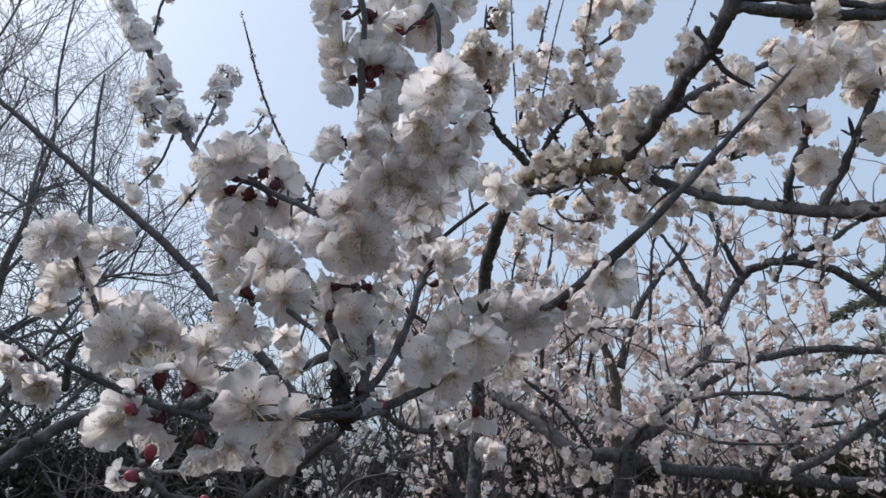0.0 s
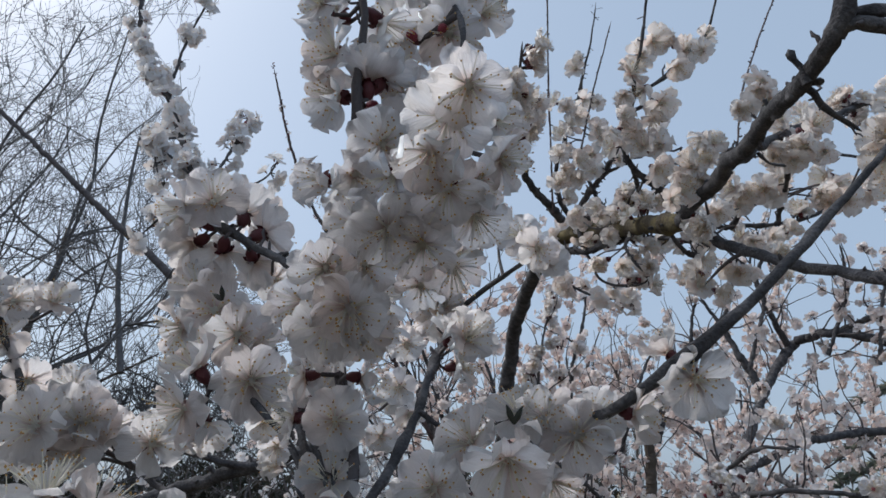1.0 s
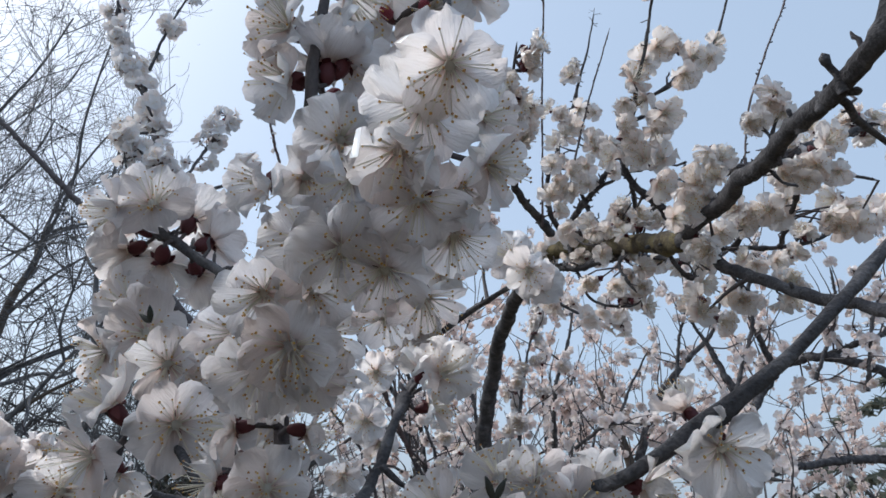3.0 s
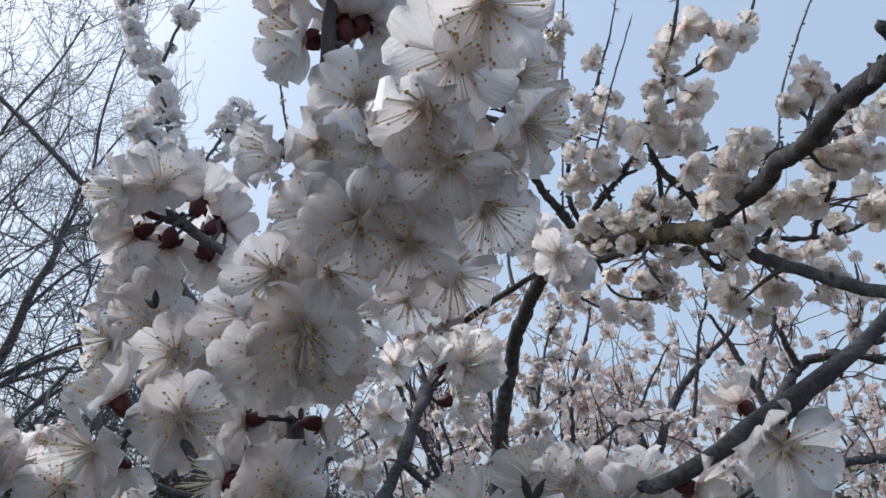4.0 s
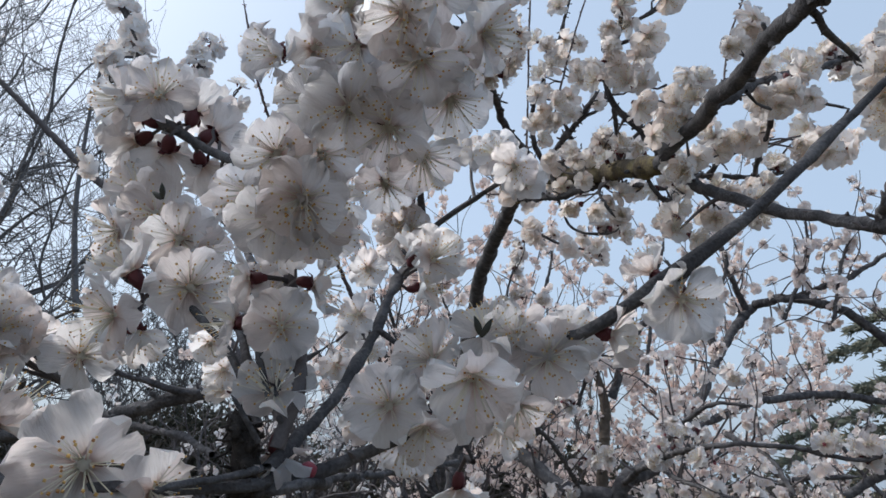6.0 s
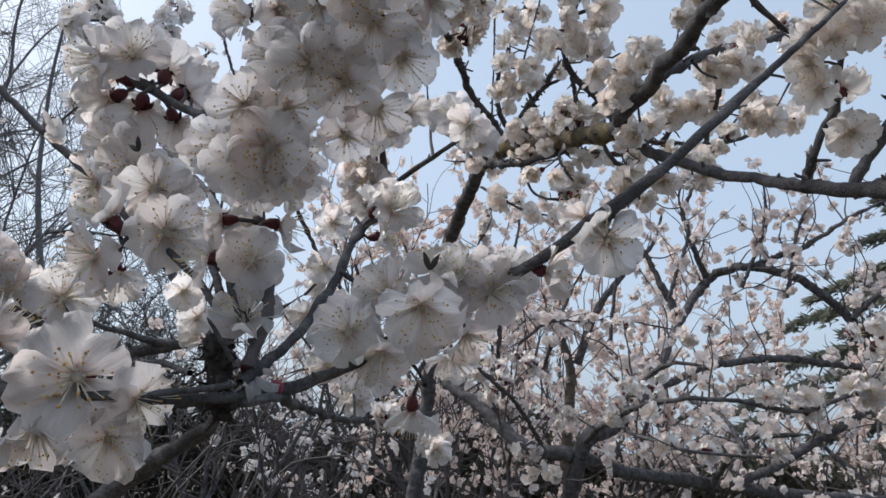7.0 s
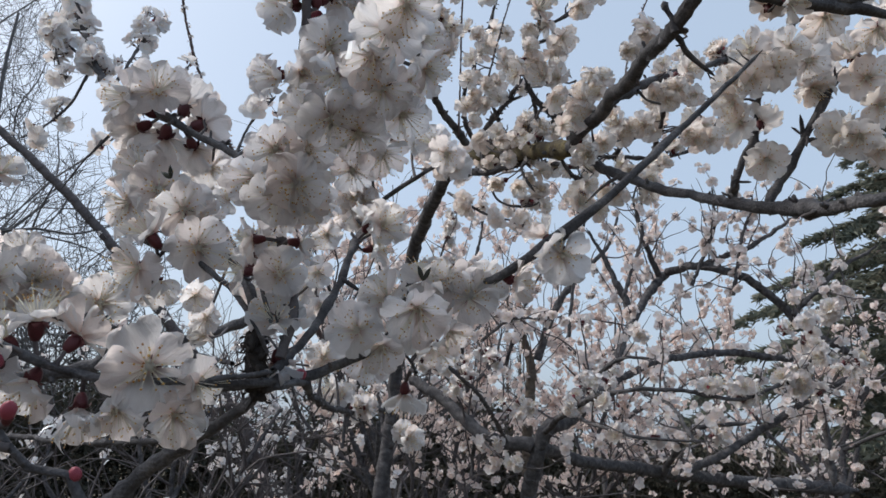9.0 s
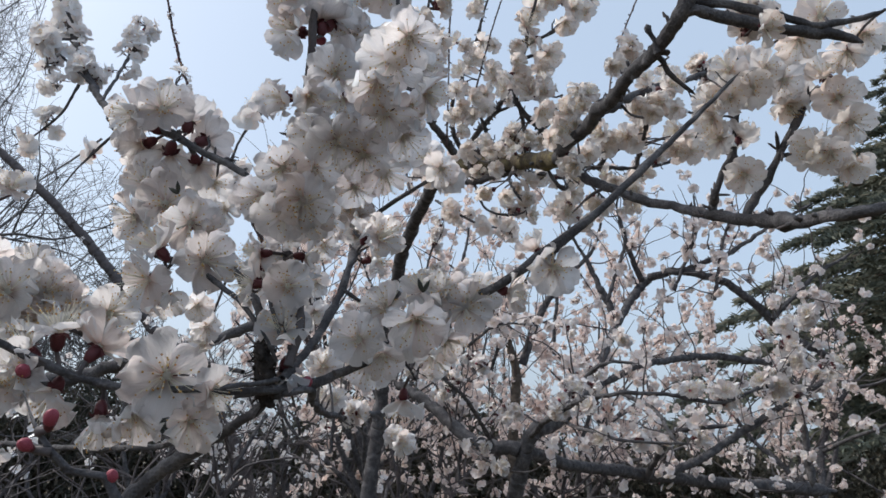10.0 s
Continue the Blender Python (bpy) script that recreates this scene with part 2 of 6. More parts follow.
# ---------------------------------------------------------------- flower pieces (unit flower of radius 1, facing +z)
def petal_mesh(seed, mat):
    """A broad, cupped petal along +x with a narrow claw and a rippled edge."""
    rs = np.random.RandomState(seed)
    us = np.array([0.05, 0.18, 0.36, 0.56, 0.76, 0.92, 1.0])
    half = np.array([0.06, 0.17, 0.33, 0.46, 0.49, 0.40, 0.21]) * rs.uniform(0.92, 1.1)
    vs = np.linspace(-1, 1, 7)
    ph = rs.uniform(0, 6.3, 5)
    cup, curl, fold = rs.uniform(0.5, 1.5), rs.uniform(-0.22, 0.16), rs.uniform(-0.12, 0.12)
    v = []
    for u, h in zip(us, half):
        for s in vs:
            edge = max(abs(s), u if u > 0.7 else 0.0)
            x = u + 0.03 * (u > 0.8) * math.sin(5 * s + ph[4]) - (0.05 if abs(s) < 0.2 and u == 1.0 else 0) + 0.018 * u * math.sin(9 * s + ph[2])
            y = h * s + fold * u * u * 0.5
            z = 0.20 * u * u + cup * 0.42 * y * y + curl * u ** 4 + fold * s * u * 0.6
            z += 0.18 * u * edge ** 2 * math.sin(5.3 * s + 4 * u + ph[0]) + 0.05 * u * math.sin(6 * u + 3 * s + ph[1]) + 0.12 * edge ** 3 * math.sin(11 * s + ph[3])
            v.append((x, y, z))
    nu, nv = len(us), len(vs)
    q = np.array([(i * nv + j, (i + 1) * nv + j, (i + 1) * nv + j + 1, i * nv + j + 1) for i in range(nu - 1) for j in range(nv - 1)])
    return mesh_from("petal", v, q, [mat])


def stamens_mesh(seed):
    """Some two dozen thin filaments with small anthers, spreading from the throat."""
    rs = np.random.RandomState(seed)
    vv, qq, ff, iq, it, base = [], [], [], [], [], 0
    dome = [(r * math.cos(6.2832 * k / 8), r * math.sin(6.2832 * k / 8), z) for r, z in ((0.17, 0.0), (0.12, 0.05), (0.04, 0.07)) for k in range(8)]
    dome.append((0, 0, 0.09))
    vv.append(np.array(dome))
    ff.append(np.array([(16 + k, 16 + (k + 1) % 8, 24) for k in range(8)]))
    it += [0] * 8
    qq.append(np.array([(i * 8 + k, i * 8 + (k + 1) % 8, i * 8 + 8 + (k + 1) % 8, i * 8 + 8 + k) for i in range(2) for k in range(8)]))
    iq += [0] * 16
    base = 25
    for k in range(34):
        a, sp, ln = rs.uniform(0, 6.283), rs.uniform(0.08, 1.0), rs.uniform(0.55, 1.08)
        d = np.array([math.cos(a) * math.sin(sp), math.sin(a) * math.sin(sp), math.cos(sp)])
        b = np.array([0.09 * math.cos(a), 0.09 * math.sin(a), 0.03])
        c = np.array([[*(b), 0.014], [*(b + d * ln * 0.5 + (0, 0, 0.03)), 0.012], [*(b + d * ln), 0.011]])
        v, q, f = rings(c, 3)
        vv.append(v), qq.append(q + base), ff.append(f + base)
        iq += [0] * len(q)
        it += [0] * len(f)
        base += len(v)
        t = b + d * (ln + 0.02)
        s = rs.uniform(0.024, 0.038)
        o = np.array([(1, 0, 0), (-1, 0, 0), (0, 1, 0), (0, -1, 0), (0, 0, 1.2), (0, 0, -1.2)]) * s + t
        tri = np.array([(0, 2, 4), (2, 1, 4), (1, 3, 4), (3, 0, 4), (2, 0, 5), (1, 2, 5), (3, 1, 5), (0, 3, 5)])
        vv.append(o), ff.append(tri + base)
        it += [1] * 8
        base += 6
    return mesh_from("stamen_tuft", np.vstack(vv), [np.vstack(qq), np.vstack(ff)], [M_STAMEN, M_ANTHER], iq + it)


def calyx_mesh(seed):
    """Bell-shaped tube with five bent-back sepals."""
    rs = np.random.RandomState(seed)
    prof = [(0.05, -0.56), (0.12, -0.52), (0.19, -0.36), (0.21, -0.16), (0.17, -0.03), (0.08, 0.0)]
    n = 10
    v = [(r * math.cos(6.2832 * k / n), r * math.sin(6.2832 * k / n), z) for r, z in prof for k in range(n)]
    q = [(i * n + k, i * n + (k + 1) % n, (i + 1) * n + (k + 1) % n, (i + 1) * n + k) for i in range(len(prof) - 1) for k in range(n)]
    q.append(tuple(range(3, -1, -1)))
    for k in range(5):
        a, dr = 6.2832 * (k + 0.5) / 5, rs.uniform(-0.05, 0.1)
        ca, sa = math.cos(a), math.sin(a)
        b = len(v)
        for r, w, z in ((0.15, 0.10, -0.05), (0.25, 0.10, -0.07 - dr), (0.32, 0.03, -0.17 - dr * 2)):
            for s in (-1, 1):
                v.append((r * ca - s * w * sa, r * sa + s * w * ca, z + 0.02 * s))
        q += [(b, b + 1, b + 3, b + 2), (b + 2, b + 3, b + 5, b + 4)]
    return mesh_from("calyx", v, np.array(q), [M_CALYX])


def bud_mesh(seed):
    """Closed round bud in its calyx."""
    rs = np.random.RandomState(seed)
    n, rowsz = 10, [(0.05, -0.55), (0.15, -0.5), (0.22, -0.3), (0.25, -0.1), (0.29, 0.02), (0.33, 0.18), (0.335, 0.38), (0.27, 0.58), (0.14, 0.72), (0.03, 0.77)]
    v, q, ix = [], [], []
    for i, (r, z) in enumerate(rowsz):
        for k in range(n):
            a = 6.2832 * k / n
            rr = r * (1 + (0.06 * math.sin(5 * a / 2 + i) if i > 3 else 0.03 * rs.randn()))
            v.append((rr * math.cos(a), rr * math.sin(a), z))
    for i in range(len(rowsz) - 1):
        for k in range(n):
            q.append((i * n + k, i * n + (k + 1) % n, (i + 1) * n + (k + 1) % n, (i + 1) * n + k))
            ix.append(0 if i < 4 else 1)
    return mesh_from("bud", v, np.array(q), [M_CALYX, M_BUD], ix)


PETALS = [petal_mesh(s, M_PETAL) for s in range(8)]
SUNWARM_PETALS = [petal_mesh(s + 20, M_PETAL_SUNWARM) for s in range(6)]
STAMENS = [stamens_mesh(s) for s in range(4)]
CALYX = [calyx_mesh(s) for s in range(3)]
BUDS = [bud_mesh(s) for s in range(2)]


def turn_to(nrm, spin):
    """Rotation that takes +z to nrm, after a spin about +z."""
    return Vector(nrm).to_track_quat("Z", "Y").to_matrix().to_4x4() @ Matrix.Rotation(spin, 4, "Z")


def blossom(tree, p, nrm, size, rs, petals=PETALS):
    """One open flower: its calyx carries five petals and the stamens."""
    m = Matrix.Translation(p) @ turn_to(nrm, rs.uniform(0, 6.28)) @ Matrix.Scale(size, 4)
    head = new("blossom", CALYX[rs.randint(3)])
    hang(head, tree)
    head.matrix_basis = m
    lift = rs.choice([0.05, 0.2, 0.35, 0.6], p=[0.3, 0.35, 0.25, 0.1]) + rs.uniform(-0.08, 0.08)
    order = rs.permutation(5)
    for k in range(5):
        pet = new("petal", petals[rs.randint(len(petals))])
        pet.parent = head
        s = rs.uniform(0.94, 1.06)
        pet.matrix_basis = (Matrix.Rotation(6.2832 * k / 5 + rs.uniform(-0.12, 0.12), 4, "Z") @ Matrix.Translation((0.05, 0, 0.012 * order[k]))
                            @ Matrix.Rotation(-lift - rs.uniform(-0.2, 0.24), 4, "Y") @ Matrix.Rotation(rs.uniform(-0.24, 0.24), 4, "X")
                            @ Matrix.Diagonal((s, s * rs.uniform(0.94, 1.14), s * rs.uniform(0.6, 1.25), 1)))
    st = new("stamen_tuft", STAMENS[rs.randint(4)])
    st.parent = head
    st.matrix_basis = Matrix.Rotation(rs.uniform(0, 6.28), 4, "Z")
    return head


def loose_flower(detail, seed):
    """Template arrays of a whole small flower for the joined masses: verts, triangles, material index."""
    rs = np.random.RandomState(seed)
    v, f, ix = [], [], []
    lift = rs.uniform(0.05, 0.4)
    for k in range(5):
        a = 6.2832 * k / 5 + rs.uniform(-0.15, 0.15)
        rot = np.array(Matrix.Rotation(a, 3, "Z") @ Matrix.Rotation(-lift - rs.uniform(-0.2, 0.2), 3, "Y") @ Matrix.Rotation(rs.uniform(-0.2, 0.2), 3, "X"))
        b = len(v)
        if detail:
            pts = [(0.06, -0.05, 0), (0.06, 0.05, 0), (0.42, -0.42, 0.10), (0.46, 0, 0.02), (0.42, 0.42, 0.10),
                   (0.80, -0.40, 0.14), (0.86, 0, 0.08), (0.80, 0.40, 0.14), (0.98, -0.14, 0.10), (0.98, 0.14, 0.10)]
            fc = [(0, 3, 1), (0, 2, 3), (1, 3, 4), (2, 5, 3), (5, 6, 3), (3, 6, 7), (3, 7, 4), (5, 8, 6), (8, 9, 6), (6, 9, 7)]
        else:
            pts = [(0.05, 0, 0), (0.6, -0.48, 0.12), (0.62, 0, 0.03), (0.6, 0.48, 0.12), (0.98, -0.18, 0.12), (0.98, 0.18, 0.12)]
            fc = [(0, 1, 2), (0, 2, 3), (1, 4, 2), (2, 4, 5), (2, 5, 3)]
        v += [tuple(rot @ np.array(p)) for p in pts]
        f += [(x + b, y + b, z + b) for x, y, z in fc]
        ix += [0] * len(fc)
    if detail:
        for k in range(14):
            a, sp, ln = rs.uniform(0, 6.28), rs.uniform(0.15, 0.9), rs.uniform(0.5, 0.85)
            d = np.array([math.cos(a) * math.sin(sp), math.sin(a) * math.sin(sp), math.cos(sp)]) * ln
            w = np.array([-math.sin(a), math.cos(a), 0]) * 0.018
            b = len(v)
            v += [tuple(-w + (0, 0, 0.03)), tuple(w + (0, 0, 0.03)), tuple(d), tuple(d + w * 2.2), tuple(d - w * 2.2 + (0, 0, 0.01)), tuple(d * 1.1)]
            f += [(b, b + 1, b + 2), (b + 3, b + 4, b + 5)]
            ix += [1, 2]
    b = len(v)
    n = 6 if detail else 4
    v += [(0.13 * math.cos(6.2832 * k / n), 0.13 * math.sin(6.2832 * k / n), -0.04) for k in range(n)] + [(0, 0, -0.42), (0, 0, 0.05)]
    for k in range(n):
        f += [(b + (k + 1) % n, b + k, b + n), (b + k, b + (k + 1) % n, b + n + 1)]
        ix += [3, 2]
    return np.array(v), np.array(f), np.array(ix)


FINE = [loose_flower(True, s) for s in range(6)]
COARSE = [loose_flower(False, s) for s in range(6)]


def mass_of_flowers(name, tree, flowers, kinds, petal, label):
    """All flowers of a list of (place, facing, size) in one mesh."""
    rs = np.random.RandomState(len(flowers))
    vv, ff, ii, base = [], [], [], 0
    for p, nrm, size in flowers:
        v, f, ix = kinds[rs.randint(len(kinds))]
        r = np.array(turn_to(nrm, rs.uniform(0, 6.28)).to_3x3())
        vv.append((v * size) @ r.T + np.array(p)), ff.append(f + base), ii.append(ix)
        base += len(v)
    me = mesh_from(name, np.vstack(vv), np.vstack(ff), [petal, M_STAMEN, M_ANTHER, M_CALYX], np.concatenate(ii), False)
    return part_of(name, me, tree, label, "stuff")


# ---------------------------------------------------------------- trees drawn limb by limb
class Growth:
    """A tree under construction: its limbs, its flowers and the small spurs that carry them."""

    def __init__(self, ob, seed):
        self.ob, self.rs = ob, np.random.RandomState(seed)
        self.curves, self.flowers, self.spurs, self.chosen, self.buds, self.knobs = [], [], [], [], [], []

    def limb(self, name, points, mat=None, bloom=None, sprout=None, label="", spurs=0.0, wob=0.10):
        c = spline(points, 0.006)
        rs = self.rs
        r = c[:, 3].copy()
        knots = rs.rand(len(c)) < 0.12
        bump = np.zeros(len(c))
        for i in np.where(knots)[0]:
            bump[max(0, i - 1):i + 2] += np.array([0.5, 1, 0.5])[:len(bump[max(0, i - 1):i + 2])] * rs.uniform(0.06, 0.42)
        c[:, 3] = r * (1 + bump * np.clip(0.006 / r, 0.25, 1.0))
        kink = np.zeros((len(c), 3))
        for i in range(1, len(c)):
            kink[i] = kink[i - 1] * 0.86 + rs.randn(3) * min(0.00105, 0.15 * r[i])
        c[:, :3] += kink
        c[:, 3] *= np.clip(np.linspace(1, 0, len(c)) / 0.05, 0.3, 1.0)
        v, q, f = rings(c, 12, wob * np.clip(0.005 / r, 0.3, 1.0)[:, None], rs.randint(9999))
        part_of(name, mesh_from(name, v, [q, f], [mat or M_BARK]), self.ob, label)
        self.curves.append(c)
        if bloom:
            self.bloom(c, *bloom)
        if spurs:
            length = np.linalg.norm(c[-1, :3] - c[0, :3])
            for _ in range(int(spurs * length * 0.9)):
                self.knob(c, rs.randint(1, len(c)))
            for _ in range(int(spurs * length)):
                self.spur(c, rs.randint(1, len(c)), rs.uniform(0.005, 0.015) + c[0, 3] * 0.5)
        if sprout:
            self.sprout(c, *sprout)
        return c

    def knob(self, c, i, big=1.0):
        """A stubby swollen spur, as old fruit wood has."""
        rs = self.rs
        d = rs.randn(3) + (0, 0, 0.4)
        d /= np.linalg.norm(d)
        w, a = min(0.0026, 0.5 * c[i, 3]) * big * rs.uniform(0.6, 1.1), c[i, :3]
        ln = c[i, 3] + w * rs.uniform(0.8, 2.4)
        self.knobs.append(np.array([[*a, w * 1.2], [*(a + d * ln * 0.6 + rs.randn(3) * w * 0.2), w * 0.8], [*(a + d * ln), w * 0.9], [*(a + d * (ln + w * 0.5)), w * 0.6], [*(a + d * (ln + w * 0.75)), w * 0.2]]))

    def budded(self, c, number):
        """Small winter buds set along a bare shoot."""
        for i in np.linspace(4, len(c) - 2, number).astype(int):
            self.knob(c, i, 2.0)

    def spur(self, c, i, ln, d=None):
        rs = self.rs
        if d is None:
            d = rs.randn(3) + (0, 0, 0.6)
        d = d / np.linalg.norm(d)
        a = c[i, :3]
        mid = a + d * ln * 0.5 + rs.randn(3) * ln * 0.1
        w = min(0.0018, 0.45 * c[i, 3])
        self.spurs.append(np.array([[*a, w], [*mid, w * 0.8], [*(a + d * ln * 0.8), w * 0.85], [*(a + d * ln), w * 0.35]]))
        return a + d * ln

    def bloom(self, c, per_metre, a=0.0, b=1.0, size=0.0165, away=0.55, bud_share=0.03):
        """Flowers in twos to fours at the nodes of a limb between the fractions a and b."""
        rs = self.rs
        i0, i1 = int(a * (len(c) - 1)), int(b * (len(c) - 1))
        seg = np.linalg.norm(np.diff(c[i0:i1 + 1, :3], axis=0), axis=1).sum()
        left = int(per_metre * seg)
        while left > 0:
            i = rs.randint(i0, i1 + 1)
            t = c[min(i + 1, len(c) - 1), :3] - c[max(i - 1, 0), :3]
            t = t / (np.linalg.norm(t) + 1e-9)
            d0 = rs.randn(3)
            for _ in range(rs.randint(3, 7)):
                d = d0 + rs.randn(3) * 0.7
                d -= t * (d @ t) * 0.75
                d = d / np.linalg.norm(d)
                s = size * rs.uniform(0.8, 1.12)
                reach = c[i, 3] + s * rs.uniform(0.55, 0.6 + away)
                p = c[i, :3] + d * reach + t * rs.uniform(-0.011, 0.011)
                nrm = d + rs.randn(3) * 0.45 + (0, -0.45, 0.05)      # leans towards -y, the viewer's side
                nrm /= np.linalg.norm(nrm)
                base = p - nrm * s * 0.55
                if np.linalg.norm(base - c[i, :3]) > c[i, 3] + 0.003:
                    self.spurs.append(np.array([[*c[i, :3], 0.0013], [*((c[i, :3] + base) / 2 + rs.randn(3) * 0.001), 0.0009], [*base, 0.0009]]))
                if rs.rand() < bud_share:
                    self.buds.append((tuple(p - nrm * s * 0.2), tuple(nrm), s * 0.55))
                else:
                    self.flowers.append((tuple(p), tuple(nrm), s))
                left -= 1

    def sprout(self, c, number, length, per_metre, up=0.8, a=0.0, b=1.0, size=0.0155, lean=(0, 0, 0)):
        """Flowering side shoots from a limb; they turn upwards."""
        rs = self.rs
        for _ in range(number):
            i = rs.randint(int(a * (len(c) - 1)), int(b * (len(c) - 1)) + 1)
            d = rs.randn(3) * 0.8 + np.array([0, 0, up]) + np.array(lean)
            d /= np.linalg.norm(d)
            ln = length * rs.uniform(0.45, 1.25)
            k = max(4, int(ln / 0.03))
            pts, p = [], c[i, :3].copy()
            r0 = min(c[i, 3] * 0.5, 0.0032)
            for j in range(k + 1):
                pts.append((*p, r0 * (1 - 0.7 * j / k)))
                d = d + rs.randn(3) * 0.16 + np.array([0, 0, 0.05 * up])
                d /= np.linalg.norm(d)
                p = p + d * ln / k
            s = spline(pts, 0.02)
            self.spurs.append(s)
            if per_metre:
                self.bloom(s, per_metre, 0.12, 1.0, size)

    def flower_at(self, rows):
        """Single flowers (x, y, z, facing x, y, z, radius), each on a spur from the nearest limb."""
        allc = np.vstack(self.curves)
        for x, y, z, nx, ny, nz, s in rows:
            p, nrm = np.array((x, y, z)), np.array((nx, ny, nz))
            base = p - nrm * s * 0.55
            near = allc[np.argmin(np.linalg.norm(allc[:, :3] - base, axis=1)), :3]
            mid = (base - nrm * min(0.008, np.linalg.norm(base - near) * 0.4)) * 0.6 + near * 0.4
            self.spurs.append(np.array([[*near, 0.0014], [*mid, 0.0011], [*base, 0.0011]]))
            self.chosen.append((tuple(p), tuple(nrm), s))

    def bud_at(self, rows):
        allc = np.vstack(self.curves)
        for x, y, z, nx, ny, nz, s in rows:
            p, nrm = np.array((x, y, z)), np.array((nx, ny, nz))
            base = p - nrm * s * 0.5
            near = allc[np.argmin(np.linalg.norm(allc[:, :3] - base, axis=1)), :3]
            self.spurs.append(np.array([[*near, 0.002], [*((near + base) / 2), 0.0016], [*base, 0.0014]]))
            self.buds.append((tuple(p), tuple(nrm), s))

    def burl(self, a, b, width):
        """A knotty swelling between two points: many small lumps with dead spur stubs between them."""
        rs = self.rs
        a, b = np.array(a), np.array(b)
        lumps, stubs = [], []
        for _ in range(46):
            f = rs.rand()
            d = rs.randn(3)
            d /= np.linalg.norm(d)
            w = rs.uniform(0.0011, 0.0024)
            p = a + (b - a) * f + d * width * (0.25 + 0.55 * math.sin(math.pi * min(0.95, f * 0.8 + 0.15))) * rs.uniform(0.4, 1.0)
            e = d + rs.randn(3) * 0.5
            e *= w * rs.uniform(0.8, 1.6) / np.linalg.norm(e)
            lumps.append(np.array([[*(p - e), w * 0.35], [*(p - e * 0.5), w * 0.9], [*(p + e * 0.3), w], [*(p + e * 0.8), w * 0.8], [*(p + e * 1.1), w * 0.3]]))
            if rs.rand() < 0.75:
                t = d + rs.randn(3) * 0.35
                t /= np.linalg.norm(t)
                ln = rs.uniform(0.003, 0.008)
                stubs.append(np.array([[*p, 0.0007], [*(p + t * ln * 0.5 + rs.randn(3) * 0.0006), 0.0005], [*(p + t * ln), 0.00045], [*(p + t * ln * 1.1), 0.0002]]))
        core = np.array([[*a, width * 0.6], [*(a * 0.6 + b * 0.4), width * 0.85], [*(a * 0.3 + b * 0.7), width * 0.7], [*b, width * 0.25]])
        ob = part_of("burl", tubes("burl", [core] + lumps, 8, [M_SHADED_DEADWOOD]), self.ob, "knotty dark burl")
        part_of("spur_stub", tubes("spur_stub", stubs, 5, [M_SHADED_DEADWOOD]), ob, "dead spur stubs", "stuff")

    def leaf_at(self, x, y, z, tilt):
        """A pair of small folded dark young leaves."""
        for s in (-1, 1):
            n = 6
            v = []
            for i in range(n):
                u = i / (n - 1)
                w = 0.0015 * math.sin(math.pi * min(1, u * 0.92 + 0.06))
                for e in (-1, 0, 1):
                    v.append((e * w, -0.0010 * (e == 0), 0.0085 * u))
            q = np.array([(i * 3 + j, i * 3 + j + 1, i * 3 + j + 4, i * 3 + j + 3) for i in range(n - 1) for j in range(2)])
            ob = part_of("leaf", mesh_from("leaf", v, q, [M_YOUNG]), self.ob, "dark folded young leaf")
            ob.matrix_basis = pose(x, y, z, 12, s * 20 + tilt, 30 * s)

    def finish(self, whole, kinds=FINE, petal=None, petals=PETALS):
        """The nearest flowers as parts with their own petals, the rest joined."""
        rs = self.rs
        rest = sorted(self.flowers, key=lambda f: f[0][1] + 0.4 * abs(f[0][0]) + 0.2 * abs(f[0][2] - 1.6))
        room = max(0, whole - len(self.chosen))
        for p, nrm, s in self.chosen + rest[:room]:
            blossom(self.ob, p, nrm, s, rs, petals)
        for p, nrm, s in self.buds[:150]:
            b = new("bud", BUDS[rs.randint(2)])
            hang(b, self.ob)
            b.matrix_basis = Matrix.Translation(p) @ turn_to(nrm, rs.uniform(0, 6.28)) @ Matrix.Scale(s, 4)
        if rest[room:]:
            mass_of_flowers("blossom_mass", self.ob, rest[room:], kinds, petal or M_PETAL_LOOSE, "")
        if self.knobs:
            part_of("knob_mass", tubes("knob_mass", self.knobs, 6, [M_BARK]), self.ob, "", "stuff")
        if self.spurs:
            part_of("twig_mass", tubes("twig_mass", self.spurs, 5, [M_TWIG]), self.ob, "", "stuff")


def tree_base(name, at, label, group="apricot trees"):
    ob = new(name)
    ob.empty_display_size = 0.1
    ob.location = at
    return tagged(ob, label=label, category="tree", group=group)


